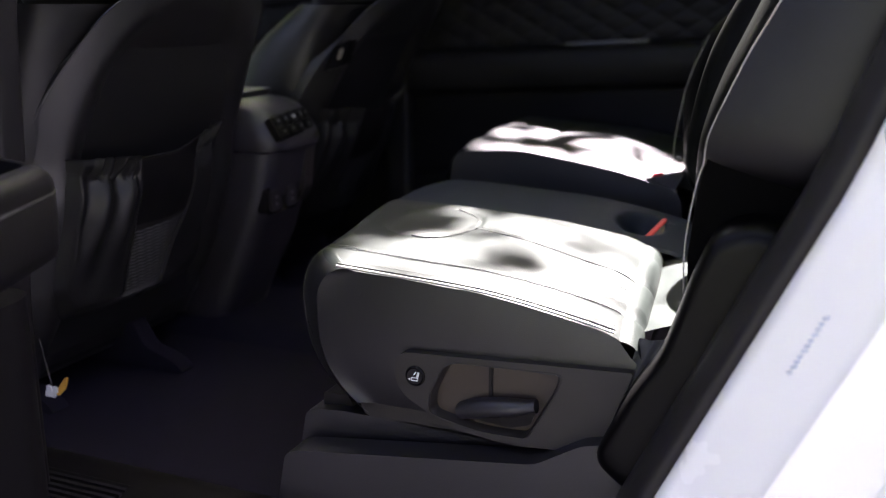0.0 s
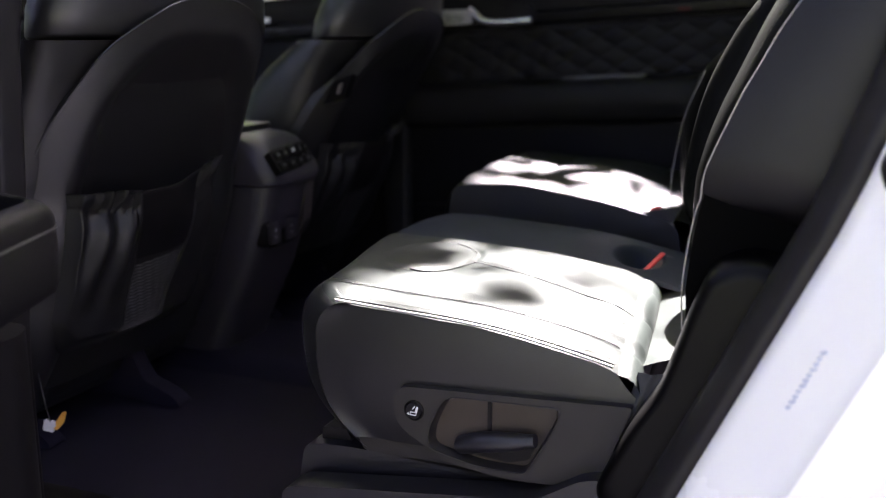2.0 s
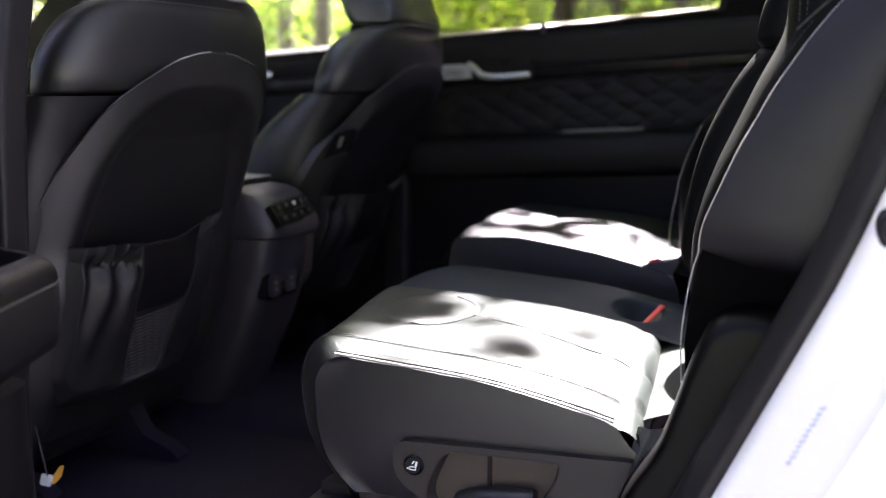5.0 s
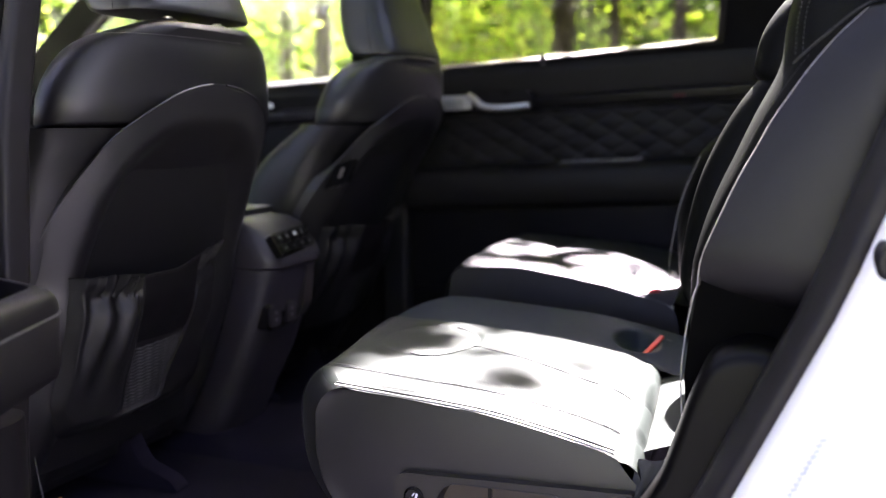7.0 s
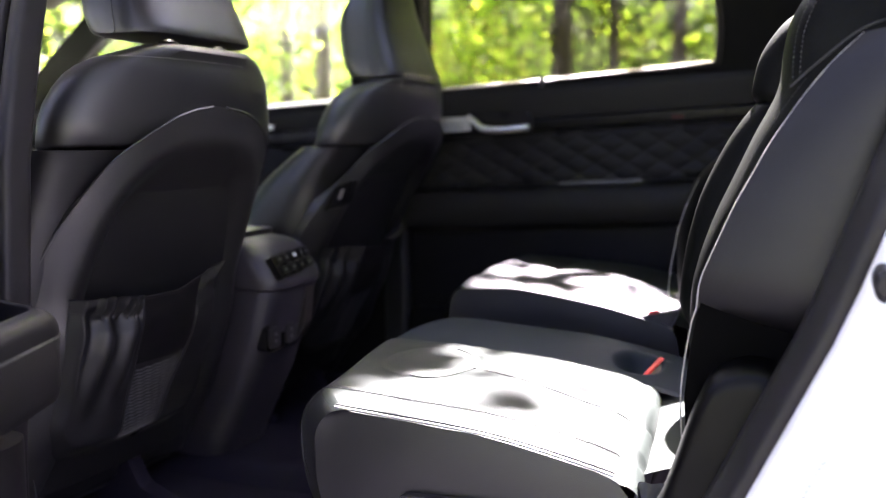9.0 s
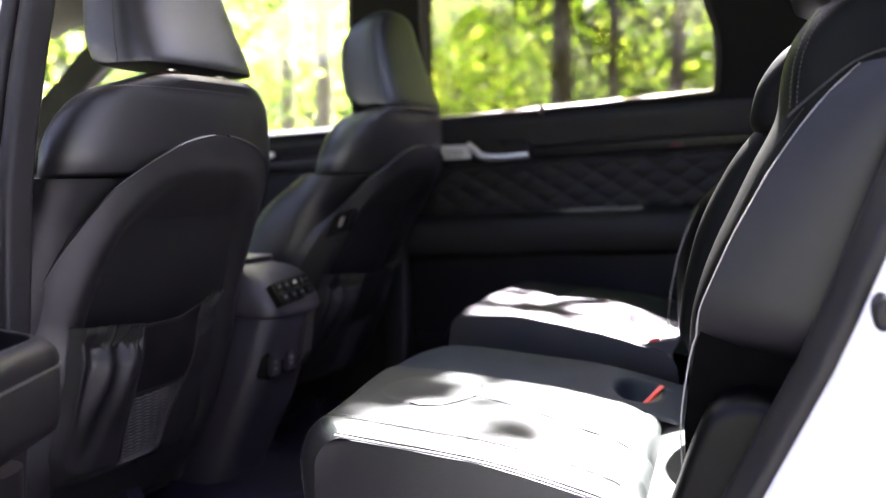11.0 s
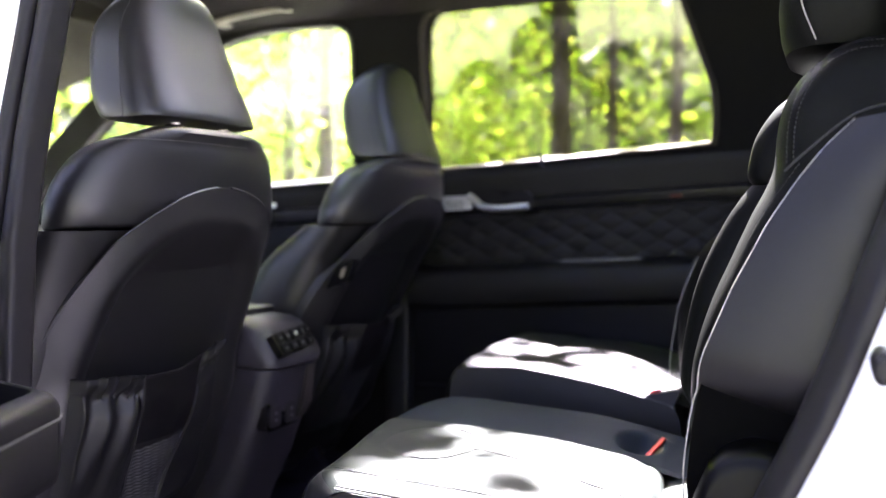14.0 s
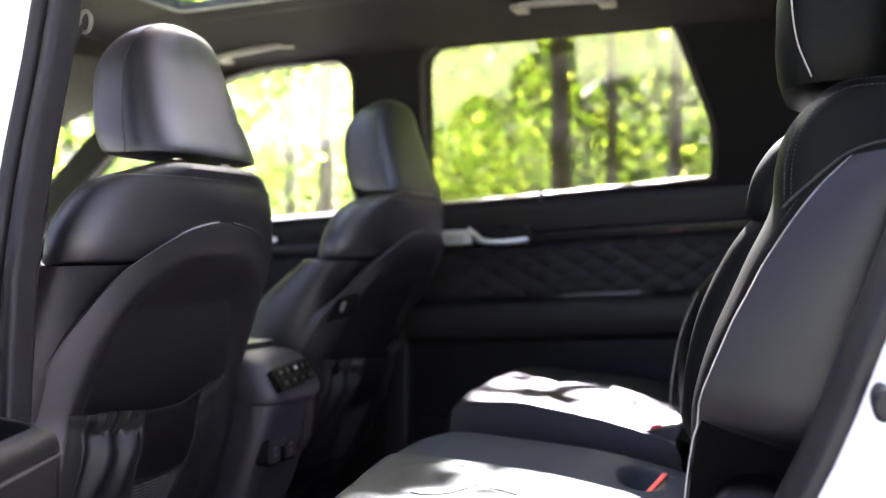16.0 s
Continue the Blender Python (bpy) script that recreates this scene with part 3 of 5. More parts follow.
    pk = part("seat_pocket", sheet(260, 90, pocket), POCKET, s, "black leather seat pocket with gathered elastic top", smooth=70)

    def on_pocket(pts, off=0.0012):
        return smooth_line([Vector(pocket(u, v)) + Vector((off, 0, 0)) for u, v in pts], 4)
    part("pocket_hem", tube(on_pocket([(0.0 + i / 60, 0.995) for i in range(61)], 0.0), 0.0014, 6), LOWER, pk)
    part("stitching", stitches(on_pocket([(0.01 + 0.335 * i / 30, 0.905) for i in range(31)]), 0.004, 0.003, 0.0006), DARK_THREAD, pk, kind="stuff")
    part("stitching", stitches(on_pocket([(0.356, 0.06 + 0.92 * v / 12) for v in range(13)], 0.002), 0.004, 0.003, 0.0005), DARK_THREAD, pk, kind="stuff")
    part("pocket_edge", tube(on_pocket([(pocket_split(0.04 + 0.95 * v / 12), 0.04 + 0.95 * v / 12) for v in range(13)], 0.0), 0.0012, 6), LOWER, pk)
    part("pocket_middle", sheet(24, 50, lambda u, v: Vector(pocket(0.36 + (pocket_split(0.57 + 0.41 * v) - 0.362) * u, 0.57 + 0.41 * v)) + Vector((0.0012, 0, 0))), LOWER, pk, "flat matt black middle of the pocket", smooth=70)
    rows = bmesh.new()
    for i in range(20):
        row = []
        for j in range(61):
            v = 0.075 + 0.0235 * i
            u = 0.361 + (pocket_split(v) - 0.366) * j / 60
            v += 0.0035 * math.sin(j * 0.55 + i * 0.7) + 0.02 * j / 60
            row.append(Vector(pocket(u, v)) + Vector((0.0022, 0, 0)))
        for a, b in zip(row, row[1:]):
            up = Vector((0.0014, 0, 0.0024))
            rows.faces.new([rows.verts.new(c) for c in (a - up * 0.3, b - up * 0.3, b + up, a + up)])
    part("pocket_mesh", rows, MESH_GREY, pk, "grey elastic mesh panel of the pocket", kind="stuff", smooth=0)
    # cushion and base
    part("cushion", prism(rounded([(-1.72, 0.70), (-1.24, 0.66), (-1.20, 0.80), (-1.70, 0.86)], 0.05), "y", yc - 0.26, yc + 0.26, 0.03, 3), LEATHER, s, "black leather seat cushion")
    part("seat_base", prism(rounded([(-1.65, 0.53), (-1.26, 0.53), (-1.26, 0.68), (-1.65, 0.70)], 0.03), "y", yc - 0.22, yc + 0.22, 0.02), PLASTIC, s)
    for side, end in ((-0.19, -1.19), (0.045, -1.105)):
        y = yc + side
        line = [(-1.60, 0.498), (end - 0.02, 0.498), (end, 0.503), (end - 0.02, 0.522), (end - 0.085, 0.545), (end - 0.115, 0.60), (-1.60, 0.60)]
        part("seat_rail", prism(rounded(line, 0.012), "y", y - 0.013, y + 0.023, 0.004), CARPET, s, "black plastic rail end cover")
    if switch:
        y = yc - 0.240
        part("walk_in_switch", prism(rounded([(-1.076, 1.032), (-1.022, 1.047), (-1.008, 1.103), (-1.054, 1.086)], 0.008), "y", y - 0.016, y + 0.004, 0.004), TRIM_GLOSS, s, "black rocker switch panel on the bolster")
        part("switch_rocker", prism(rounded([(-1.042, 1.058), (-1.034, 1.061), (-1.028, 1.084), (-1.037, 1.080)], 0.004), "y", y - 0.021, y - 0.01, 0.002), HANDLE, s, "pale rocker switch")
    line = [Vector(p) for p in oval(-1.0362, yc, 1.3135, 0.0655, 0.2005, 2.6, 90, lean=0.05)]
    part("stitching", stitches(line[40:90] + line[:6], 0.0036, 0.0022, 0.0006), THREAD, s, kind="stuff")
    if switch:                                        # sheared below, its outer edge drawn in, to fit the camera's view
        for ob in s.children_recursive:
            up = origin_of(ob)
            for v in ob.data.vertices:
                p = v.co + up
                fall = max(0.0, 1.24 - p.z)
                p.x -= 0.12 * fall
                if p.y > yc:
                    p.y = yc + (p.y - yc) * (1 - 0.22 * step(1.22, 0.97, p.z))
                v.co = p - up
    s.location.x += dx
    hr.location.z -= drop * 1.6
    hr.location.x += drop
    return s


driver = front_seat(-0.388, "black leather front seat with gathered map pocket", False)
front_seat(0.395, "black leather front seat with bolster switch", True, 0.033, 0.012)


# ---- second row ----
def seat_z(x):
    return 0.843 - 0.055 * max(0, x + 0.62) - 0.28 * max(0, x + 0.42) ** 1.5


def groove(d, w=0.0035):
    return math.exp(-(d / w) ** 2)


def cushion_top(x, y):
    """Height of the near outer cushion over its piping line, with its quilted lobes and seams."""
    h = 0.012 - 0.014 * max(0.0, (-0.608 - y) / 0.054) ** 2
    h -= 0.0016 * groove(y + 0.610, 0.006)
    inner = step(-0.605, -0.585, y) * step(-0.275, -0.30, y)
    mid = -0.405 - 0.30 * (x + 0.5)
    puck = math.hypot((x + 0.572) / 0.068, (y + 0.405 - 0.1 * (x + 0.57)) / (0.098 if y < -0.405 else 0.090))
    h += 0.004 * max(0.0, 1 - puck ** 3)
    if x > -0.515:
        h -= 0.0026 * groove(y - mid, 0.008) * step(-0.515, -0.495, x) * inner
        lobe = (y - mid) / (0.125 if y > mid else 0.15)
        h += 0.0055 * inner * max(0.0, 1 - (abs(lobe) * 2 - 1) ** 2) * step(-0.53, -0.45, x)
    h -= 0.0028 * groove((puck - 1) * 0.08, 0.007) * step(-0.63, -0.53, x)
    h -= 0.006 * step(-0.286, -0.272, y)
    end = x + 0.224 + 0.11 * (y + 0.67)
    h -= 0.005 * max(0.0, (end + 0.035) / 0.035) ** 2
    h += 0.004 * inner * step(-0.07, -0.03, end)
    h += 0.0012 * noise.noise(Vector((x * 14, y * 18, 0.3)))
    return h


def front_x(y):
    """The bowed front edge of the second-row cushions."""
    return -0.672 - 0.064 * step(-0.66, -0.20, y) + 0.05 * step(-0.16, 0.10, y) + 0.045 * max(0.0, (-0.605 - y) / 0.057) ** 2.0


def tuck(s):
    """How far the front of a cushion draws back, s below its top."""
    return 0.075 * max(0.0, (s - 0.06) / 0.14) ** 3


def cushion_sheet(y0, y1, top, nu=150, nv=90, rear=-0.155, low=0.20, ua=0.0, ub=1.0, roll=False):
    def f(u, v):
        u = ua + (ub - ua) * u
        y = y0 + (y1 - y0) * v
        xf = front_x(y)
        if u < 0.18:                                  # front face, rolling over
            t = u / 0.18
            a = t * math.pi / 2
            r = 0.05
            if t < 0.45:
                k = t / 0.45
                s = low + (r - low) * k
                return (xf - 0.005 + tuck(s), y, seat_z(xf) - s)
            a = (t - 0.45) / 0.55 * math.pi / 2
            x = xf - 0.005 + r * (1 - math.cos(a))
            return (x, y, seat_z(xf) - r + r * math.sin(a) + top(x, y) * math.sin(a))
        back = rear if not roll else rear - 0.11 * (y + 0.67)
        if roll and u > 0.94:                         # rear end, rolling down
            a = (u - 0.94) / 0.06
            x = back + 0.026 * math.sin(min(1.0, a * 1.5) * math.pi / 2)
            return (x + 0.004 * max(0.0, a - 0.67), y, seat_z(back) + top(back, y) - 0.026 * (1 - math.cos(min(1.0, a * 1.5) * math.pi / 2)) - 0.12 * max(0.0, a - 0.667))
        x = xf + 0.045 + (back - xf - 0.045) * (u - 0.18) / (0.76 if roll else 0.82)
        return (x, y, seat_z(x) + top(x, y))
    return sheet(nu, nv, f)


near = thing("rear_seat", (-0.4, -0.35, FLOOR), "black leather second-row seat pair, sunlit on its outer cushion", "car seat", "second-row seats")
part("outer_cushion", cushion_sheet(-0.662, -0.272, cushion_top, 280, 200, rear=-0.224, ua=0.155, roll=True), PERF, near, "quilted perforated black leather cushion", smooth=60)
part("cushion_front", cushion_sheet(-0.662, -0.272, cushion_top, 40, 60, ub=0.155), LEATHER, near, "smooth black leather cushion front", smooth=60)


def centre_top(x, y):
    k = (y + 0.272) / 0.30
    return 0.004 + 0.006 * math.sin(math.pi * min(1, max(0, k))) - 0.045 * step(0.72, 1.0, k) - 0.004 * groove(y + 0.272, 0.004) - 0.035 * step(0.026, 0.012, math.hypot((x + 0.300) * 0.62, (y + 0.165) * 0.36)) 


part("centre_cushion", cushion_sheet(-0.274, 0.03, centre_top, 120, 60, rear=-0.17), SEAT_GREY, near, "smooth grey-black leather middle cushion", smooth=60)
part("buckle", tube([Vector((-0.289, -0.225, 0.803)), Vector((-0.284, -0.20, 0.806)), Vector((-0.276, -0.15, 0.814)), Vector((-0.270, -0.118, 0.820))], 0.0052, 8, flat=0.55), RED, near, "red buckle release")
part("buckle_body", tube([Vector((-0.282, -0.228, 0.794)), Vector((-0.262, -0.112, 0.808))], 0.014, 8, flat=0.6), PLASTIC, near, "black buckle body")


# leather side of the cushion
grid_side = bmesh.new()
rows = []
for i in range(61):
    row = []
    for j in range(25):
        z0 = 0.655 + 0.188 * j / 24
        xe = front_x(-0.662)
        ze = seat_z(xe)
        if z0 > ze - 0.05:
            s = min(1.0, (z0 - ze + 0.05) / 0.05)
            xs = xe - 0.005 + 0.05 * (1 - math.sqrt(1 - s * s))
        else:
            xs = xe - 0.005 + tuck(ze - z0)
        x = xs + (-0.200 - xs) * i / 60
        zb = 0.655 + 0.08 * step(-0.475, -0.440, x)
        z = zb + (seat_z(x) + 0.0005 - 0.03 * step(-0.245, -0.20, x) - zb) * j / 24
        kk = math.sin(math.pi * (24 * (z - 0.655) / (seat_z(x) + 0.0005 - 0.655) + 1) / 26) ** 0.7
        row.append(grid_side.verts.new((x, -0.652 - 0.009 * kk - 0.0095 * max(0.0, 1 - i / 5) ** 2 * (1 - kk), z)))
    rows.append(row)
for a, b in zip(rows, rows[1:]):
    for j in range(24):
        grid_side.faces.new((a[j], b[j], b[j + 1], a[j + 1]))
part("cushion_side", grid_side, SIDE_TONE, near, "leather cushion side, light level put into its colour", smooth=60)
pipe_line = smooth_line([(x, -0.6635, seat_z(x) + 0.0015) for x in (-0.600, -0.56, -0.50, -0.44, -0.38, -0.32, -0.27, -0.245, -0.232)], 5)
part("piping", tube(pipe_line, 0.0020, 8), PIPING, near, "light grey piping along the cushion edge")
part("seam", tube([p + Vector((0, 0.0040, 0.0022)) for p in pipe_line], 0.0014, 6), BLACK_THREAD, near)
part("stitching", stitches([p + Vector((0, 0.0125, 0.0050)) for p in pipe_line[3:]], 0.0034, 0.0018, 0.0007), BLACK_THREAD, near, kind="stuff")


def on_top(points):
    return smooth_line([(x, y, seat_z(x) + cushion_top(x, y) + 0.0010) for x, y in points], 10)


for y in (-0.6145, -0.6055):
    part("stitching", stitches(on_top([(x, y) for x in (-0.60, -0.54, -0.48, -0.42, -0.36, -0.30, -0.25, -0.236)]), 0.0034, 0.0018, 0.0007), BLACK_THREAD, near, kind="stuff")
part("stitching", stitches(on_top([(x, -0.405 - 0.30 * (x + 0.5) + 0.006) for x in (-0.495, -0.45, -0.40, -0.35, -0.30)]), 0.0034, 0.0022, 0.0007), BLACK_THREAD, near, kind="stuff")
part("stitching", stitches(on_top([(-0.30, -0.555), (-0.265, -0.552), (-0.240, -0.548)]), 0.0034, 0.0022, 0.0007), BLACK_THREAD, near, kind="stuff")
# fine dark seam lines of the quilting
part("seam", tube(on_top([(x, -0.610) for x in (-0.61, -0.54, -0.48, -0.42, -0.36, -0.30, -0.25, -0.236)]), 0.0011, 6), BLACK_THREAD, near)
part("seam", tube(on_top([(x, -0.405 - 0.30 * (x + 0.5)) for x in (-0.505, -0.47, -0.42, -0.37, -0.32, -0.27, -0.238)]), 0.0012, 6), BLACK_THREAD, near)
part("seam", tube(on_top([(-0.572 + 0.068 * math.cos(a), -0.405 - 0.1 * 0.068 * math.cos(a) + (0.094) * math.sin(a)) for a in [-1.5 + 0.25 * i for i in range(13)]]), 0.0011, 6), BLACK_THREAD, near)
# stitched front corner
for off in (0.0, 0.008):
    pts = []
    for i in range(15):
        k = i / 14
        y = -0.612 + off - 0.042 * max(0.0, k - 0.25) ** 1.3 / 0.69
        xf = front_x(y)
        if k < 0.2:
            x = -0.600 - 0.10 * k
            pts.append((x, y, seat_z(x) + cushion_top(x, y) + 0.001))
        elif k < 0.6:
            a = math.pi / 2 * (1 - (k - 0.2) / 0.4)
            x = xf - 0.006 + 0.05 * (1 - math.cos(a))
            pts.append((x, y - 0.001, seat_z(xf) - 0.05 + 0.051 * math.sin(a) + cushion_top(x, y) * math.sin(a)))
        else:
            d = 0.05 + 0.055 * (k - 0.6) / 0.4
            pts.append((xf - 0.0062 + tuck(d), y - 0.001, seat_z(xf) - d))
    part("stitching", stitches(smooth_line(pts, 6), 0.0034, 0.0018, 0.0007), DARK_THREAD, near, kind="stuff")

# plastic side panel with recess, lever and push button
PANEL = rounded([(-0.513, 0.741), (-0.205, 0.757), (-0.245, 0.648), (-0.355, 0.638), (-0.44, 0.648), (-0.513, 0.690)], [0.022, 0.006, 0.012, 0.05, 0.06, 0.04])
RECESS = rounded([(-0.441, 0.737), (-0.290, 0.743), (-0.300, 0.714), (-0.334, 0.652), (-0.395, 0.650), (-0.464, 0.664), (-0.463, 0.690)], [0.018, 0.012, 0.02, 0.008, 0.03, 0.03, 0.03])
panel = part("side_panel", plate(PANEL, [RECESS], lambda u, v, w: (u, -0.668 + w, v), 0.02), SIDE_PLASTIC, near, "brown-grey plastic seat side panel", smooth=30)
rings = []
cx, cz = -0.38, 0.70
for k, y in ((1.03, -0.6688), (1.0, -0.6700), (0.975, -0.667), (0.95, -0.649), (0.93, -0.641)):
    rings.append([(cx + (u - cx) * k, y, cz + (v - cz) * k) for u, v in RECESS])
part("recess_wall", loft(rings, caps=False), SIDE_PLASTIC, panel, "moulded recess rim")
part("recess_floor", prism(RECESS, "y", -0.6525, -0.636), RECESS_BROWN, panel, "warm grey recess floor")
part("recess_slot", prism(rounded([(-0.3885, 0.735), (-0.3835, 0.735), (-0.3835, 0.692), (-0.3885, 0.692)], 0.002), "y", -0.6555, -0.642), GLOSS, panel, smooth=0)
lever = smooth_line([(-0.425, -0.653, 0.668), (-0.395, -0.661, 0.680), (-0.355, -0.667, 0.689), (-0.322, -0.667, 0.696)], 6)
part("release_lever", tube(lever, 0.0135, 12, flat=0.85, taper=lambda t: 0.75 + 0.4 * math.sin(math.pi * min(1, t + 0.15)) ** 0.5), PLASTIC, panel, "black recline lever")
part("lever_web", prism(rounded([(-0.43, 0.661), (-0.325, 0.685), (-0.333, 0.664), (-0.36, 0.656)], 0.006), "y", -0.655, -0.644, 0.002), GLOSS, panel)
bc = (-0.4835, 0.712)
button = part("fold_button", loft([[(bc[0] + r * math.cos(a * math.pi / 16), y, bc[1] + r * math.sin(a * math.pi / 16)) for a in range(32)]
              for r, y in ((0.0135, -0.667), (0.0135, -0.6705), (0.0118, -0.6725), (0.0108, -0.6702), (0.0106, -0.672))]), GLOSS, panel, "round black push button with a white seat symbol")
icon = [[(-0.0046, -0.0058), (0.0040, -0.0058), (0.0043, -0.0047), (-0.0046, -0.0047)], [(-0.0036, -0.0019), (0.0046, -0.0019), (0.0046, -0.0009), (-0.0036, -0.0009)], [(-0.0050, -0.0058), (-0.0040, -0.0058), (-0.0030, -0.0009), (-0.0040, -0.0009)],
        [(0.0032, -0.0058), (0.0042, -0.0058), (0.0052, -0.0009), (0.0042, -0.0009)], [(0.0026, -0.0003), (0.0056, -0.0003), (0.0072, 0.0058), (0.0046, 0.0066)], [(-0.0012, 0.0026), (-0.0002, 0.0020), (0.0030, 0.0064), (0.0016, 0.0070)],
        [(-0.0088, -0.0040), (-0.0060, -0.0056), (-0.0058, -0.0040), (-0.0060, -0.0024)]]
for q in icon:
    part("symbol", prism([(bc[0] + u, bc[1] + v) for u, v in q], "y", -0.6728, -0.6715), WHITE_PRINT, button, smooth=0)
panel.location.y -= 0.005
# base, rail covers and kick trim under the seat
part("seat_base", prism(rounded([(-0.585, 0.655), (-0.50, 0.668), (-0.25, 0.668), (-0.25, 0.62), (-0.575, 0.628)], 0.01), "y", -0.640, 0.0, 0.006), SIDE_PLASTIC, near, "brown-grey plastic seat underside")
part("rail_cover", prism(rounded([(-0.688, 0.505), (-0.668, 0.622), (-0.61, 0.628), (-0.28, 0.628), (-0.26, 0.505)], 0.015), "y", -0.640, -0.55, 0.008), PLASTIC, near, "black plastic rail cover")
part("rail_cover", prism(rounded([(-0.650, 0.622), (-0.650, 0.642), (-0.612, 0.644), (-0.60, 0.622)], 0.004), "y", -0.62, -0.575, 0.003), GLOSS, near)
part("rail_cover", prism(rounded([(-0.668, 0.505), (-0.655, 0.632), (-0.28, 0.632), (-0.28, 0.505)], 0.02), "y", -0.18, -0.08, 0.01), PLASTIC, near, "black plastic rail cover")

part("kick_trim", prism(rounded([(-0.683, 0.50), (-0.668, 0.580), (-0.649, 0.588), (-0.315, 0.632), (-0.257, 0.668), (-0.178, 0.683), (-0.10, 0.69), (-0.10, 0.50)], 0.012), "y", -0.700, -0.652, 0.006), PLASTIC, near, "black plastic floor kick trim")


def gusset(u, v):
    x = -0.205 + 0.050 * u - 0.022 * v
    z = 0.794 + 0.008 * u - 0.085 * v
    return (x, -0.652 - 0.010 * math.sin(math.pi * u) + 0.004 * math.sin(2 * math.pi * (u * 2.4 + 0.5 * v)) * (0.4 + v), z)


part("fabric_gusset", sheet(40, 24, gusset), FABRIC, near, "pleated grey fabric gusset behind the cushion", smooth=70)
part("rear_flap", sheet(20, 30, lambda u, v: (-0.205 + 0.060 * u - 0.11 * (0.06 + 0.385 * v), -0.610 + 0.385 * v, 0.786 + 0.020 * u + 0.002 * math.sin(9 * v + 3 * u))), PERF, near, "fabric flap between cushion and backrest", smooth=70)

# backrests: rings from the seat up, the front edge reclining
BACK = [(0.74, -0.100, 0.07, 0.012), (0.82, -0.140, 0.085, 0.008), (0.90, -0.160, 0.095, 0.006), (1.00, -0.164, 0.11, 0.004), (1.05, -0.156, 0.113, 0.003), (1.10, -0.140, 0.115, 0.002), (1.144, -0.121, 0.115, 0.002), (1.194, -0.099, 0.113, 0.002),
        (1.245, -0.075, 0.107, 0.004), (1.29, -0.070, 0.10, 0.006), (1.325, -0.062, 0.092, 0.010), (1.355, -0.043, 0.080, 0.018), (1.376, -0.018, 0.072, 0.030), (1.388, 0.004, 0.055, 0.045), (1.393, 0.026, 0.035, 0.075)]


BACK_FINE = [tuple(v) for v in smooth_line(BACK, 5)]


def backrest(y0, y1, dx=0.0, dz=0.0, e=4.5):
    c, h = (y0 + y1) / 2, (y1 - y0) / 2
    return loft([oval(xf + hx + dx, c, z + dz, hx, h - cut, e, 64) for z, xf, hx, cut in BACK_FINE])


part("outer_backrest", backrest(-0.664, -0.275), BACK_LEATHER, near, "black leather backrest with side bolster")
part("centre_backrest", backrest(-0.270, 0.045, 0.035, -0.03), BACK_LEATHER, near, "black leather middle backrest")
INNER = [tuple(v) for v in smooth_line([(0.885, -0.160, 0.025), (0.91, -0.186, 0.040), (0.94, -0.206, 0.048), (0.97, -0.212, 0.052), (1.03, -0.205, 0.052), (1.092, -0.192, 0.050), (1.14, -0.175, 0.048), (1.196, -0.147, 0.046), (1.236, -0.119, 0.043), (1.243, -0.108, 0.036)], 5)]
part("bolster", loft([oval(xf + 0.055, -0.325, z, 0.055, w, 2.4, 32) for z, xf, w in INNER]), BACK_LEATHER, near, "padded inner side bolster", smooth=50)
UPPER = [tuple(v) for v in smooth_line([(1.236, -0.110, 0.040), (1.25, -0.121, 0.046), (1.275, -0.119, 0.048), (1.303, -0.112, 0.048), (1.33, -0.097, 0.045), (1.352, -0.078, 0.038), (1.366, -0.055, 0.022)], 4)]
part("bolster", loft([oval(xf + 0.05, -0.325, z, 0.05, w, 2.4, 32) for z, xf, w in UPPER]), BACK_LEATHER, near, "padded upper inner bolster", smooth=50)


def back_edge(z):
    pts = [(0.80, -0.150), (0.868, -0.156), (0.90, -0.1585), (0.952, -0.154), (0.99, -0.148), (1.006, -0.1435), (1.022, -0.1425), (1.04, -0.139), (1.066, -0.129), (1.12, -0.1065), (1.188, -0.0718), (1.234, -0.0425), (1.2686, -0.0158), (1.297, 0.0128)]
    for (a, u), (b, v) in zip(pts, pts[1:]):
        if z <= b:
            return u + (v - u) * (z - a) / (b - a)
    return pts[-1][1]


edge = smooth_line([(back_edge(z), -0.668, z) for z in (0.80, 0.868, 0.91, 0.952, 0.99, 1.006, 1.022, 1.04, 1.066, 1.12, 1.155, 1.188, 1.234, 1.2686, 1.297)], 6)
part("piping", tube(edge, 0.0009, 8), PIPING, near, "light grey piping along the backrest edge")
part("stitching", stitches([p + Vector((-0.009, 0.002, 0.003)) for p in edge[50:76]], 0.0034, 0.0018, 0.0005), DARK_THREAD, near, kind="stuff")
# side panel of the backrest, slightly proud, and the seams that end the piping
panel_side = bmesh.new()
rows = []
for i in range(41):
    row = []
    for j in range(25):
        t, k = j / 24, i / 40
        x_low = -0.143 + 0.30 * t
        z_low = 1.005 - 0.24 * (x_low + 0.143)
        z = z_low + (1.297 - 1.005 + (1.005 - z_low) + 0.018 * t) * k
        x0 = back_edge(1.006 + 0.291 * k)
        x = x0 + (0.157 - x0) * t
        puff = 0.021 * min(1.0, math.sin(math.pi * min(0.5, k * 2.5)) ** 0.6 if k > 0 else 0.0) * (0.4 + 1.3 * math.sin(math.pi * min(1.0, 0.03 + 0.95 * t)))
        row.append(panel_side.verts.new((x, -0.661 - puff + 0.045 * step(0.30, 1.0, t) ** 1.5, z)))
    rows.append(row)
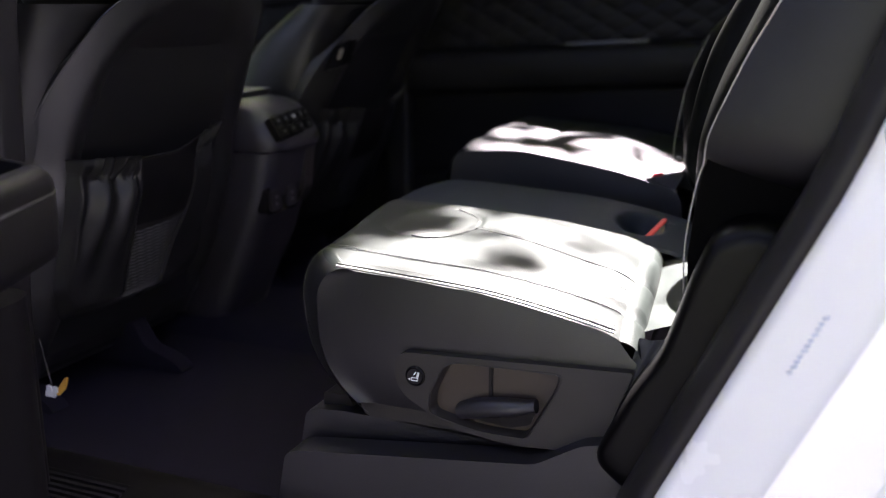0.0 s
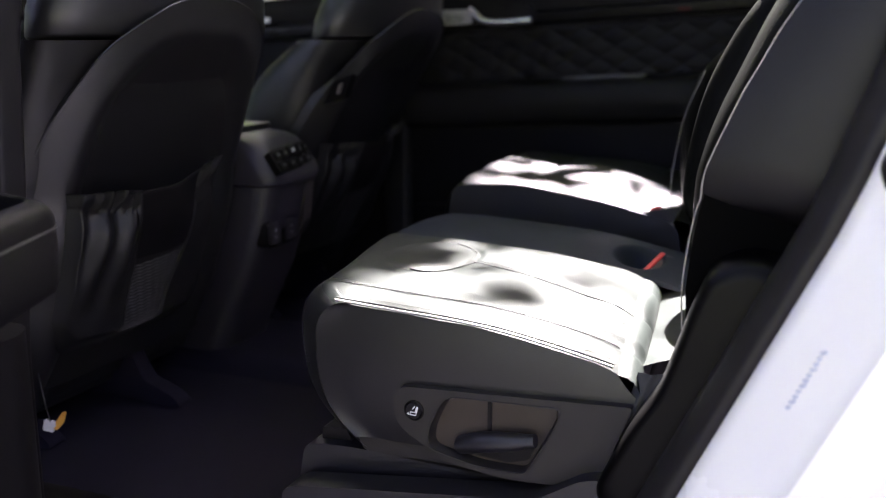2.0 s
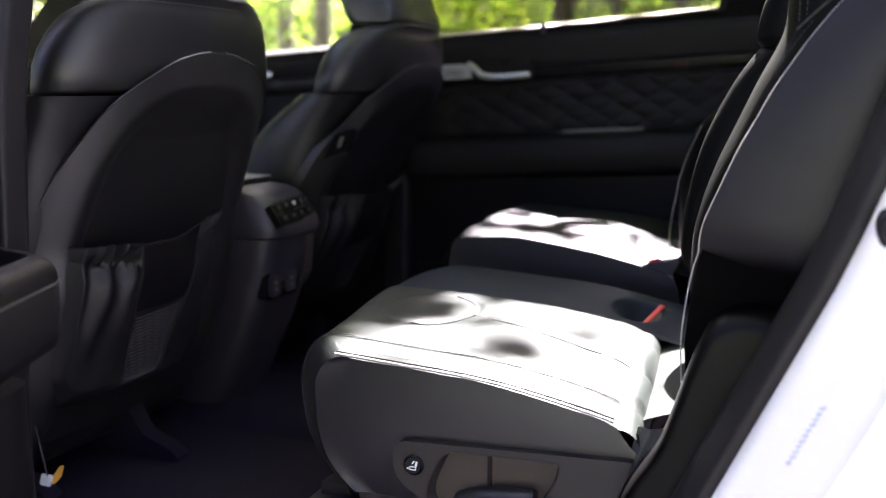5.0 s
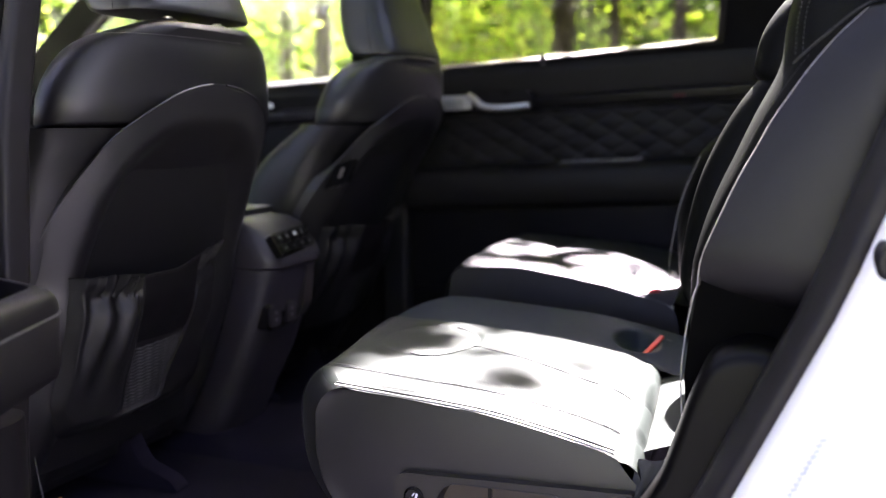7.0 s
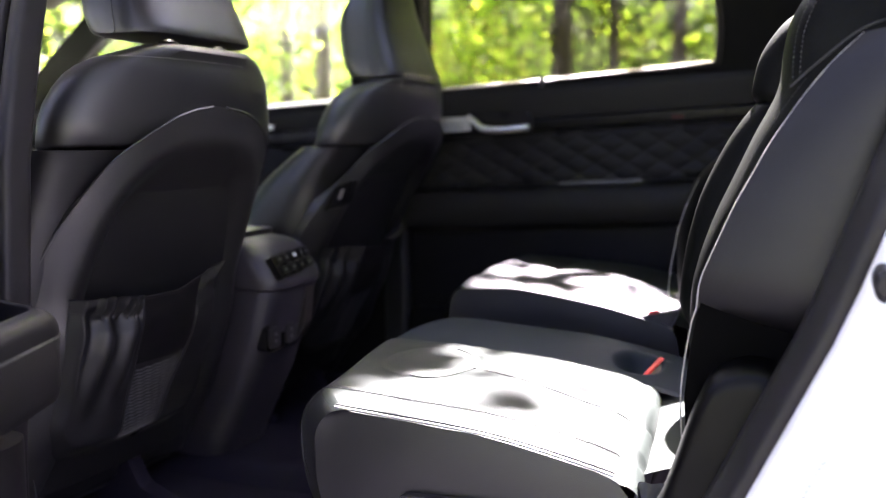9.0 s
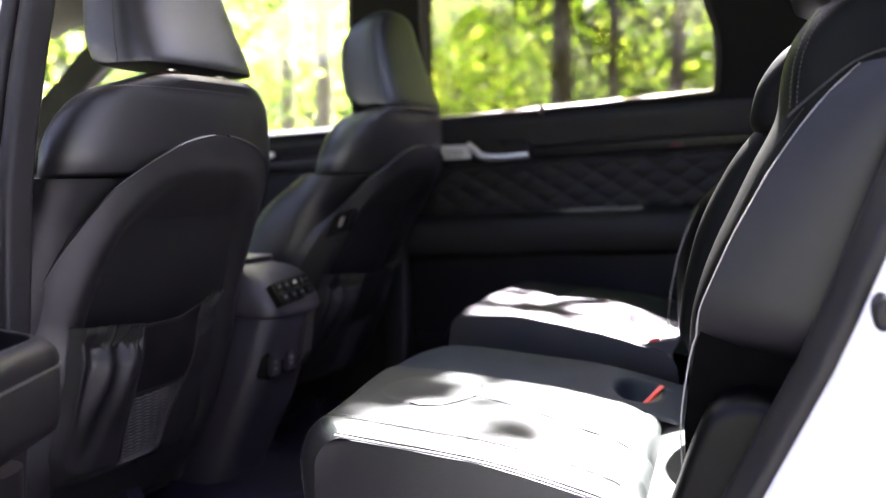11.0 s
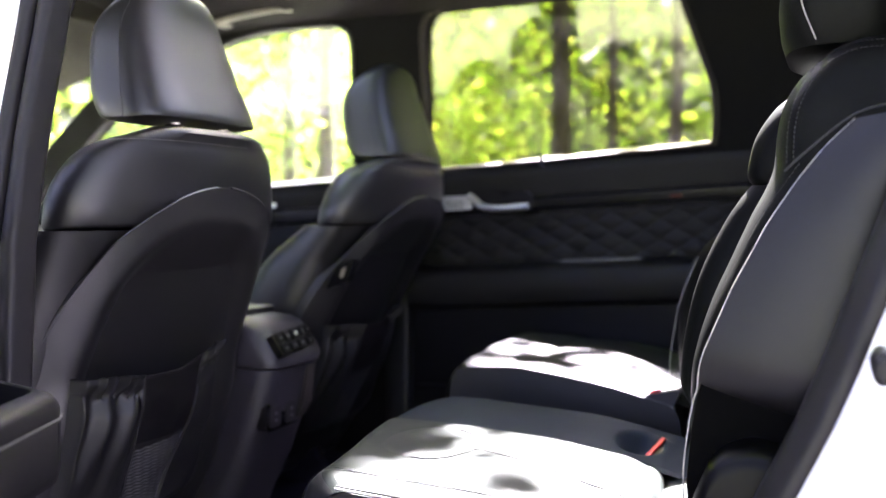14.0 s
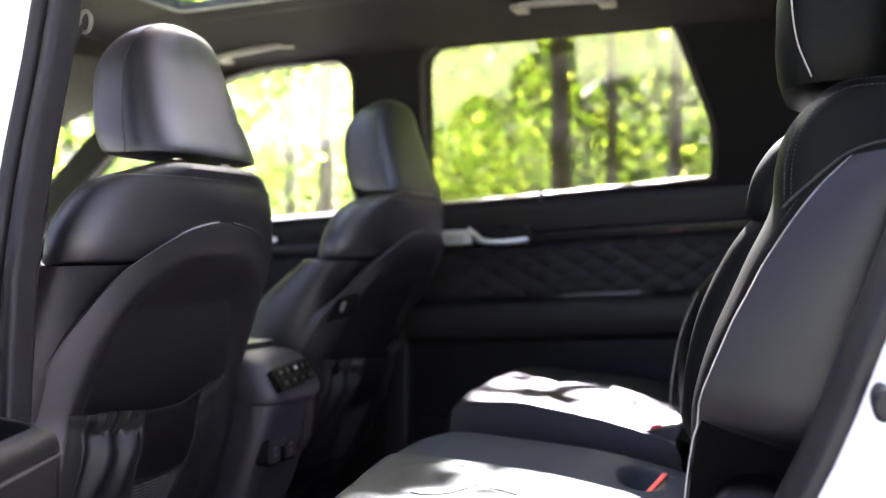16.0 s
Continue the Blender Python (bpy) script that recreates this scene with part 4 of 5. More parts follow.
for a, b in zip(rows, rows[1:]):
    for j in range(24):
        panel_side.faces.new((a[j], a[j + 1], b[j + 1], b[j]))
part("backrest_side", panel_side, BACK_SIDE, near, "smooth backrest side, its shade put into the colour", smooth=60)
# near-black sheet: shade under the side panel is put into its colour
part("backrest_lower_side", sheet(20, 24, lambda u, v: (back_edge(0.79 + 0.22 * v) + 0.004 + (0.155 - back_edge(0.79 + 0.22 * v)) * u, -0.6655, 0.79 + 0.225 * v * (1 - 0.33 * u))), SHADE_SIDE, near, "matt lower backrest side, its shade put into the colour", smooth=60)
seam = smooth_line([(-0.056, -0.655, 1.245), (-0.03, -0.668, 1.268), (0.010, -0.671, 1.300), (0.05, -0.672, 1.312), (0.10, -0.672, 1.318)], 8)
part("seam", tube(seam, 0.0013, 6), BLACK_THREAD, near)
for off in (0.0, 0.007):
    line = smooth_line([(-0.054 + off, -0.658, 1.253), (-0.053 + off, -0.658, 1.289), (-0.0465 + off, -0.656, 1.3185), (-0.029 + off * 0.8, -0.652, 1.353 - off * 0.4), (-0.006 + off * 0.4, -0.648, 1.3727 - off), (0.02, -0.640, 1.381 - off), (0.07, -0.630, 1.383 - off)], 8)
    part("stitching", stitches(line, 0.0034, 0.0018, 0.0007), DARK_THREAD, near, kind="stuff")
cover = rounded([(-0.245, 0.655), (-0.2041, 0.747), (-0.1744, 0.792), (-0.1565, 0.850), (-0.1440, 0.892), (-0.124, 0.942), (-0.085, 0.960), (-0.045, 0.950), (0.0, 0.90), (0.04, 0.80), (0.04, 0.62), (-0.20, 0.62)], [0.02, 0.03, 0.04, 0.03, 0.03, 0.03, 0.03, 0.04, 0.05, 0.03, 0.01, 0.01], 5)
cc = Vector((-0.07, 0.80))
rings = []
for y, k in ((-0.60, 1.0), (-0.690, 1.0), (-0.702, 0.992), (-0.711, 0.975), (-0.717, 0.95), (-0.721, 0.91), (-0.722, 0.84)):
    rings.append([(cc.x + (u - cc.x) * k, y, cc.y + (v - cc.y) * k) for u, v in cover])
part("hinge_cover", loft(rings), HINGE, near, "rounded black plastic hinge cover", smooth=60)


def headrest(s, yc, dx=0.0, dz=0.0):
    rings = [oval(0.002 + dx + a, yc, z + dz, hx, hy, 3.2, 48, lean=0.02) for z, a, hx, hy in
             ((1.384, 0, 0.055, 0.11), (1.390, 0, 0.066, 0.130), (1.41, 0, 0.072, 0.137), (1.44, 0, 0.075, 0.140), (1.50, 0.002, 0.075, 0.140), (1.55, 0.008, 0.072, 0.138), (1.595, 0.016, 0.062, 0.128), (1.62, 0.022, 0.046, 0.106), (1.632, 0.026, 0.02, 0.07))]
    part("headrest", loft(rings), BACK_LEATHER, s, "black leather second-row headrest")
    for k in (-1, 1):
        part("headrest_post", tube(smooth_line([(0.01 + dx, yc + k * 0.06, 1.36 + dz), (0.0 + dx, yc + k * 0.06, 1.42 + dz)], 3), 0.006, 10), CHROME, s)
    line = smooth_line([(-0.028 + dx, yc - 0.1335, 1.395 + dz), (-0.044 + dx, yc - 0.1345, 1.44 + dz), (-0.050 + dx, yc - 0.1325, 1.50 + dz), (-0.046 + dx, yc - 0.129, 1.55 + dz), (-0.032 + dx, yc - 0.118, 1.595 + dz)], 6)
    part("piping", tube(line, 0.0009, 6), PIPING, s)


headrest(near, -0.455)
headrest(near, -0.115, 0.03, -0.04)

far = thing("rear_seat", (-0.45, 0.39, FLOOR), "black leather second-row seat with a sunlit inner bolster", "car seat", "second-row seats")


def far_top(x, y):
    h = 0.043 + 0.012 * step(0.12, 0.17, y) * step(0.72, 0.55, y)
    h -= 0.0035 * groove(y - 0.235, 0.003) + 0.003 * groove(x + 0.52, 0.004) * step(0.235, 0.25, y)
    h += 0.008 * step(0.24, 0.30, y) * step(0.62, 0.52, y) * abs(math.sin((x + 0.52) * 13))
    return h


bm = cushion_sheet(0.11, 0.67, far_top, 110, 90, rear=-0.155, low=0.20)
bmesh.ops.translate(bm, vec=(-0.075, 0, 0), verts=bm.verts)
part("cushion", bm, PERF, far, "black leather cushion", smooth=60)
inner = prism(rounded([(-0.742, 0.882), (-0.60, 0.890), (-0.42, 0.866), (-0.28, 0.832), (-0.26, 0.70), (-0.70, 0.69), (-0.752, 0.78)], 0.03), "y", 0.095, 0.16, 0.014, 3)
part("cushion_side", inner, LEATHER, far, "black leather inner cushion side")
part("piping", tube(smooth_line([(-0.735, 0.100, 0.874), (-0.60, 0.098, 0.886), (-0.42, 0.098, 0.862), (-0.285, 0.100, 0.829)], 8), 0.0024, 6), PIPING, far)
bm = backrest(0.10, 0.66, -0.135, 0.0)
for v in bm.verts:
    v.co.x += 0.17 * step(1.10, 1.36, v.co.z)
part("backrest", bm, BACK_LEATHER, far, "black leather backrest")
part("piping", tube(smooth_line([(back_edge(z) - 0.138, 0.097, z) for z in (0.868, 0.91, 0.952, 0.99, 1.022, 1.066, 1.12)], 6), 0.0012, 6), PIPING, far)
part("fabric_flap", sheet(12, 12, lambda u, v: (-0.345 + 0.055 * u, 0.10 + 0.11 * v, 0.842 + 0.012 * u + 0.003 * math.sin(8 * v + 4 * u))), PERF, far, "fabric flap between cushion and backrest", smooth=70)
part("seat_base", box(-0.66, -0.25, 0.14, 0.62, 0.52, 0.70, 0.02), PLASTIC, far)
part("buckle", prism(rounded([(-0.335, 0.842), (-0.315, 0.846), (-0.315, 0.862), (-0.335, 0.858)], 0.003), "y", 0.105, 0.125, 0.002), RED, far, "red buckle release")
part("buckle_body", prism(rounded([(-0.35, 0.82), (-0.29, 0.83), (-0.275, 0.865), (-0.35, 0.850)], 0.006), "y", 0.10, 0.130, 0.004), PLASTIC, far)
headrest(far, 0.38, 0.06, -0.02)
belt_line = [Vector(p) for p in ((-0.275, 0.50, 0.86), (-0.262, 0.60, 1.02), (-0.20, 0.66, 1.25), (-0.02, 0.69, 1.55), (0.05, 0.65, 1.74))]
belt = thing("seat_belt", (-0.2, 0.6, 0.86), "black webbing seat belt hanging beside the backrest", "seat belt")
part("webbing", tube(smooth_line(belt_line, 8), 0.022, 8, flat=0.08), WEB, belt)

# the driver's belt with its guide loop on the door pillar
guide = thing("seat_belt", (-1.05, -0.63, 1.54), "grey belt guide loop on the door pillar with black webbing", "seat belt")
loop = [Vector((-1.047 + 0.011 * math.cos(a), -0.625, 1.542 + 0.016 * math.sin(a))) for a in [2 * math.pi * i / 16 for i in range(17)]]
part("guide_loop", tube(loop, 0.0032, 8), HANDLE, guide, "grey plastic belt guide")
part("webbing", tube(smooth_line([(-1.052, -0.63, 1.535), (-1.085, -0.690, 1.30), (-1.10, -0.705, 0.95), (-1.12, -0.710, 0.60)], 6), 0.020, 8, flat=0.1), WEB, guide)

# ---- centre console, rear end ----
console = thing("centre_console", (-1.2, 0, FLOOR), "dark centre console with rear climate buttons", "console")
YA, YB = -0.135, 0.062
part("console_body", loft([[(x, y, z) for x, y in rounded([(-1.9, YA + i), (xr, YA + i), (xr, YB - i), (-1.9, YB - i)], [0, 0.05, 0.04, 0], 8)] for z, i, xr in
     ((0.50, 0.008, -1.185), (0.56, 0.007, -1.158), (0.69, 0.005, -1.094), (0.80, 0.003, -1.054), (0.888, 0.002, -1.032))]), CONSOLE, console, "dark plastic console body")
part("console_top", loft([[(x, y, z) for x, y in rounded([(-1.9, YA + i), (xr, YA + i), (xr, YB - i), (-1.9, YB - i)], [0, 0.055, 0.045, 0], 8)] for z, i, xr in
     ((0.891, 0.0, -1.026), (0.904, -0.002, -1.022), (0.916, -0.002, -1.025), (0.938, -0.002, -1.040), (0.960, 0.001, -1.055), (0.974, 0.006, -1.068), (0.984, 0.014, -1.088), (0.990, 0.03, -1.12))]), CONSOLE, console, "padded console rear housing")
part("armrest_lid", prism(rounded([(-1.75, YA + 0.014), (-1.135, YA + 0.014), (-1.135, YB - 0.014), (-1.75, YB - 0.01)], 0.03), "z", 0.976, 1.002, 0.012, 4), LEATHER, console, "black leather armrest lid")


def on_panel(u, v, w):
    """The tilted face of the climate panel: u across, v up its slope, w out of it."""
    low = Vector((-1.019, -0.120, 0.916)).lerp(Vector((-1.036, 0.038, 0.919)), u)
    high = Vector((-1.049, -0.118, 0.959)).lerp(Vector((-1.058, 0.036, 0.967)), u)
    return low.lerp(high, v) + Vector((0.82, 0.06, 0.57)) * w


def key_block(u0, u1, v0, v1, w0, w1, r):
    poly = rounded([(u0, v0), (u1, v0), (u1, v1), (u0, v1)], r, 3)
    c = Vector(((u0 + u1) / 2, (v0 + v1) / 2))
    soft = [tuple(c + (Vector(p) - c) * 0.93) for p in poly]
    return loft([[on_panel(*p, w0) for p in poly], [on_panel(*p, w1 - 0.001) for p in poly], [on_panel(*p, w1) for p in soft]])


hv = part("climate_panel", key_block(0, 1, 0, 1, -0.012, 0.003, 0.10), TRIM_GLOSS, console, "black climate control panel")
PANEL_KEYS = [(0.05, 0.22, 0.52, 0.92), (0.25, 0.41, 0.52, 0.92), (0.44, 0.66, 0.50, 0.94), (0.69, 0.81, 0.52, 0.92), (0.84, 0.96, 0.52, 0.92), (0.05, 0.26, 0.08, 0.46), (0.29, 0.50, 0.08, 0.46), (0.53, 0.73, 0.08, 0.46), (0.76, 0.96, 0.08, 0.46)]
for i, (u0, u1, v0, v1) in enumerate(PANEL_KEYS):
    k = part("key", key_block(u0, u1, v0, v1, 0.002, 0.0065, 0.04), TRIM_GLOSS, hv)
    uc, vc = (u0 + u1) / 2, (v0 + v1) / 2
    w, h = ((0.020, 0.04), (0.015, 0.07), (0.034, 0.07), (0.009, 0.09), (0.018, 0.04), (0.026, 0.035), (0.014, 0.05), (0.018, 0.05), (0.011, 0.07))[i]
    part("symbol", key_block(uc - w, uc + w, vc - h, vc + h, 0.0062, 0.0072, 0.012), WHITE_PRINT if i == 2 else DIM_PRINT, k, smooth=0)
usb = part("socket_panel", prism(rounded([(-0.122, 0.762), (-0.008, 0.762), (-0.008, 0.818), (-0.122, 0.818)], 0.012), "x", -1.09, -1.056, 0.003), GLOSS, console, "black charging socket panel")
for y in (-0.096, -0.036):
    so = part("socket", prism(rounded([(y - 0.019, 0.768), (y + 0.019, 0.768), (y + 0.019, 0.812), (y - 0.019, 0.812)], 0.012), "x", -1.058, -1.050, 0.003), PLASTIC, usb)
    for dz in (0.783, 0.797):
        part("symbol", prism(rounded([(y - 0.0035, dz - 0.003), (y + 0.0035, dz - 0.003), (y + 0.0035, dz + 0.003), (y - 0.0035, dz + 0.003)], 0.002, 2), "x", -1.0501, -1.0492), DIM_PRINT, so, smooth=0)
part("socket_surround", prism(rounded([(-1.032, 0.886), (-1.078, 0.818), (-1.058, 0.768), (-1.040, 0.80)], 0.006), "y", -0.002, 0.03, 0.003), SIDE_PLASTIC, console, "grey wedge trim beside the sockets")

# ---- far doors ----
def rise(x):
    return 0.055 * (x + 1.05)


def door_loft(profile, x0, x1, n=12):
    return loft([[(x, y, z + rise(x)) for y, z in profile] for x in [x0 + (x1 - x0) * i / n for i in range(n + 1)]])


door = thing("door_2", (-0.65, 0.78, FLOOR), "closed rear door with quilted black trim and chrome handle", "door", kind="structure")
part("door_panel", door_loft(rounded([(0.90, 0.48), (0.735, 0.50), (0.725, 0.72), (0.735, 0.95), (0.735, 1.20), (0.725, 1.225), (0.712, 1.30), (0.725, 1.328), (0.90, 1.328)], 0.012, 3), -1.16, -0.05), SOFT, door, "soft black door panel")
part("trim_strip", door_loft(rounded([(0.74, 1.196), (0.712, 1.200), (0.709, 1.226), (0.716, 1.233), (0.74, 1.233)], 0.003, 3), -1.14, -0.10), TRIM_GLOSS, door, "gloss black trim strip")


def quilt(u, v):
    x = -1.06 + (0.92) * u
    z = 1.052 + 0.142 * v
    a, b = (x / 0.085 + v * 142 / 52.0 / 1) , (x / 0.085 - v * 142 / 52.0 / 1)
    puff = (abs(math.sin(math.pi * a)) * abs(math.sin(math.pi * b))) ** 0.5
    edge = min(1, min(u, 1 - u) * 40) * min(1, min(v, 1 - v) * 12)
    return (x, 0.736 - 0.007 * puff * edge - 0.003, z + rise(x))


part("quilted_insert", sheet(240, 44, quilt), SOFT, door, "diamond-quilted black leather insert", smooth=70)
part("armrest", door_loft(rounded([(0.74, 0.935), (0.655, 0.945), (0.640, 1.00), (0.648, 1.045), (0.70, 1.056), (0.74, 1.056)], 0.02, 4), -1.10, -0.14), SOFT, door, "padded black door armrest")
part("armrest_strip", door_loft([(0.708, 1.053), (0.690, 1.053), (0.690, 1.061), (0.708, 1.061)], -0.675, -0.465), ROCKER, door, "thin silver pull strip")
part("lower_panel", door_loft([(0.745, 0.505), (0.722, 0.505), (0.722, 0.935), (0.745, 0.935)], -1.13, -0.08), LOWER, door, "black lower door panel")
part("map_pocket", door_loft(rounded([(0.73, 0.56), (0.665, 0.57), (0.655, 0.72), (0.668, 0.735), (0.73, 0.70)], 0.015, 3), -1.08, -0.35), LOWER, door, "black plastic door pocket")
part("speaker_cover", prism(rounded([(-1.055, 1.208), (-0.925, 1.215), (-0.937, 1.253), (-1.055, 1.250)], 0.010), "y", 0.695, 0.72, 0.004), SILVER, door, "silver speaker cover")
for i in range(5):
    for j in range(3):
        part("speaker_hole", box(-1.004 + i * 0.011 + 0.004 * (j % 2), -0.998 + i * 0.011 + 0.004 * (j % 2), 0.6935, 0.696, 1.217 + j * 0.008, 1.221 + j * 0.008, 0), DARK_THREAD, door, smooth=0)
part("handle_bowl", prism(rounded([(-0.945, 1.208), (-0.755, 1.214), (-0.762, 1.262), (-0.935, 1.268)], 0.018), "y", 0.701, 0.72, 0.004), GLOSS, door, "black handle bowl")
hl = smooth_line([(-0.935, 0.694, 1.252), (-0.915, 0.690, 1.240), (-0.89, 0.684, 1.222), (-0.84, 0.682, 1.218), (-0.762, 0.684, 1.224)], 6)
part("door_handle", tube(hl, 0.0105, 10, flat=0.9), CHROME, door, "satin chrome inner door handle")
part("reflector", prism([(-0.395, 1.243), (-0.365, 1.244), (-0.366, 1.253), (-0.395, 1.252)], "y", 0.701, 0.7065), LENS_RED, door, "small red lamp lens")
part("lock_pin", loft([oval(-0.735, 0.712, z, r, r, 2, 12) for z, r in ((1.33, 0.008), (1.352, 0.008), (1.358, 0.004))]), PLASTIC, door)

fdoor = thing("door_3", (-1.8, 0.78, FLOOR), "closed front door with soft black trim", "door", kind="structure")
part("door_panel", door_loft(rounded([(0.90, 0.48), (0.735, 0.50), (0.735, 1.20), (0.712, 1.285), (0.725, 1.318), (0.90, 1.318)], 0.012, 3), -2.6, -1.19), SOFT, fdoor, "soft black door panel")
part("trim_strip", door_loft(rounded([(0.74, 1.196), (0.708, 1.200), (0.706, 1.240), (0.74, 1.246)], 0.006, 3), -2.4, -1.21), GLOSS, fdoor, "gloss black trim strip")
part("armrest", door_loft(rounded([(0.74, 0.935), (0.655, 0.945), (0.640, 1.00), (0.648, 1.045), (0.74, 1.056)], 0.02, 4), -2.3, -1.22), SOFT, fdoor)
part("switch", prism(rounded([(-1.60, 1.222), (-1.555, 1.222), (-1.555, 1.236), (-1.60, 1.236)], 0.002), "y", 0.699, 0.705), SILVER, fdoor)

# ---- grab handles under the headliner ----
def grab(x0, x1, y, z0, z1):
    g = thing("grab_handle", ((x0 + x1) / 2, y, z0), "grey-brown ceiling grab handle", "grab handle", "grab handles")

    def at(k, dy, dz):
        return (x0 + (x1 - x0) * k, y + dy, z0 + (z1 - z0) * k + dz)
    line = smooth_line([at(0.0, 0, 0.010), at(0.04, -0.018, 0.0), at(0.14, -0.034, -0.003), at(0.5, -0.038, -0.003), at(0.86, -0.034, -0.003), at(0.96, -0.018, 0.0), at(1.0, 0, 0.010)], 6)
    part("grip", tube(line, 0.0105, 10, flat=0.75), HANDLE, g)
    for k in (0.0, 1.0):
        x, _, z = at(k, 0, 0)
        part("mount", prism(rounded([(x - 0.020, z - 0.010), (x + 0.020, z - 0.010), (x + 0.020, z + 0.016), (x - 0.020, z + 0.016)], 0.008), "y", y - 0.022, y + 0.03, 0.004), HANDLE, g)


grab(-1.655, -1.425, 0.575, 1.752, 1.774)
grab(-0.725, -0.51, 0.50, 1.795, 1.789)

# ---- the open rear door at the camera's side ----
odoor = thing("door_1", (-0.98, -0.95, 0.45), "open rear side door with black armrest", "door", kind="structure")
part("door_panel", prism(rounded([(-1.10, -0.97), (-0.955, -0.93), (-0.955, -1.95), (-1.10, -1.95)], 0.02), "z", 0.46, 1.22, 0.015), LOWER, odoor, "black plastic door panel")
part("outer_skin", prism([(-1.13, -0.97), (-1.102, -0.97), (-1.102, -1.96), (-1.13, -1.96)], "z", 0.42, 1.26), PAINT, odoor)
arm = rounded([(-1.0, -0.895), (-0.764, -0.967), (-0.568, -1.447), (-0.97, -1.44)], [0.01, 0.030, 0.03, 0.01], 6)
cup = rounded([(-0.905, -0.944), (-0.796, -0.977), (-0.649, -1.337), (-0.80, -1.32)], 0.018, 6)


def inset(poly, d):
    c = sum((Vector(p) for p in poly), Vector((0, 0))) / len(poly)
    return [Vector(p) + (c - Vector(p)).normalized() * d for p in poly]


part("armrest", loft([[(p[0] + 0.010, p[1], z + 0.012) for p in inset(arm, d)] for z, d in ((0.904, 0.012), (0.908, 0.004), (0.92, 0.0), (0.971, -0.001), (0.9735, 0.0035))]), LOWER, odoor, "black padded door armrest", smooth=50)
part("armrest_top", loft([[(p[0] + 0.010, p[1], z + 0.012) for p in inset(poly, d)] for poly, z, d in
     ((arm, 0.9735, 0.004), (arm, 0.976, -0.0005), (arm, 0.984, 0.0), (arm, 0.992, 0.004), (arm, 0.998, 0.011), (arm, 1.0005, 0.020), (cup, 1.0005, -0.004), (cup, 0.999, 0.001), (cup, 0.994, 0.003), (cup, 0.966, 0.005))]), LOWER, odoor, "soft black armrest top with a grab cup", smooth=40)
part("seam", tube([Vector((p[0] + 0.010, p[1], 0.9865)) for p in inset(arm, -0.0012)], 0.0011, 6), ROCKER, odoor, "pale seam round the armrest")
part("cup_lining", loft([[(p[0] + 0.010, p[1], z + 0.012) for p in inset(cup, d)] for z, d in ((0.9665, 0.012), (0.972, 0.020), (0.972, 0.05))]), LOWER, odoor)
part("door_pocket", prism(rounded([(-0.97, -0.925), (-0.86, -0.925), (-0.835, -0.96), (-0.835, -1.8), (-0.97, -1.8)], 0.02), "z", 0.50, 0.853, 0.01), LOWER, odoor, "black lower door panel")

# a small orange tag tied below the front seat
tag = thing("fabric_tag", (-1.15, -0.62, 0.565), "small orange and white fabric tag by the front seat", "tag")
part("ribbon", prism(rounded([(-1.152, 0.561), (-1.128, 0.590), (-1.123, 0.590), (-1.130, 0.570), (-1.145, 0.555)], 0.003), "y", -0.622, -0.618, 0.001), ORANGE, tag, "orange ribbon")
for u, v in ((-1.163, 0.566), (-1.156, 0.557), (-1.150, 0.566), (-1.166, 0.557)):
    part("label", prism(rounded([(u - 0.006, v - 0.005), (u + 0.005, v - 0.006), (u + 0.006, v + 0.004), (u - 0.004, v + 0.006)], 0.003), "y", -0.6235, -0.620), WHITE_PRINT, tag)
part("cord", tube([Vector((-1.155, -0.621, 0.56)), Vector((-1.165, -0.62, 0.60)), Vector((-1.20, -0.60, 0.66))], 0.0012, 6), DARK_THREAD, tag)

# ---- outside: ground and woods ----
GROUND = material("forest_floor", (0.11, 0.09, 0.06), 0.95, var=0.45, var_scale=2.0, bump=0.6, bump_scale=25, tint=(0.10, 0.14, 0.05))
BARK = material("bark", (0.038, 0.029, 0.021), 0.9, var=0.4, var_scale=9, bump=0.8, bump_scale=40)


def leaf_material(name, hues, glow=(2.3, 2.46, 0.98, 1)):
    """Leaves that differ one from the next; glow lifts the light they let through."""
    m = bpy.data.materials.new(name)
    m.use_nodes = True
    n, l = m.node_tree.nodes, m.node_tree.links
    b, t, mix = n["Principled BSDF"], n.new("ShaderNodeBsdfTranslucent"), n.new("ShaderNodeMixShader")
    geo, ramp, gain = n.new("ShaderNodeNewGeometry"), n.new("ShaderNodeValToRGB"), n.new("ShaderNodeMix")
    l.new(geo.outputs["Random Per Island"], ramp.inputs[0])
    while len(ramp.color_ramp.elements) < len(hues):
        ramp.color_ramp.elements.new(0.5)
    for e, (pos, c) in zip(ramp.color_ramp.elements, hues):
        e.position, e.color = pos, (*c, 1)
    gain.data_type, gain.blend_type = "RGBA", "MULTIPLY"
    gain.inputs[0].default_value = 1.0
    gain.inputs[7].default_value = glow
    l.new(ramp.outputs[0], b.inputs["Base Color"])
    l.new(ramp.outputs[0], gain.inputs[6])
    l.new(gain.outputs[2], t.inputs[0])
    b.inputs["Roughness"].default_value = 0.55
    b.inputs["Specular IOR Level"].default_value = 0.06
    mix.inputs[0].default_value = 0.5
    l.new(b.outputs[0], mix.inputs[1]), l.new(t.outputs[0], mix.inputs[2])
    l.new(mix.outputs[0], n["Material Output"].inputs[0])
    return m


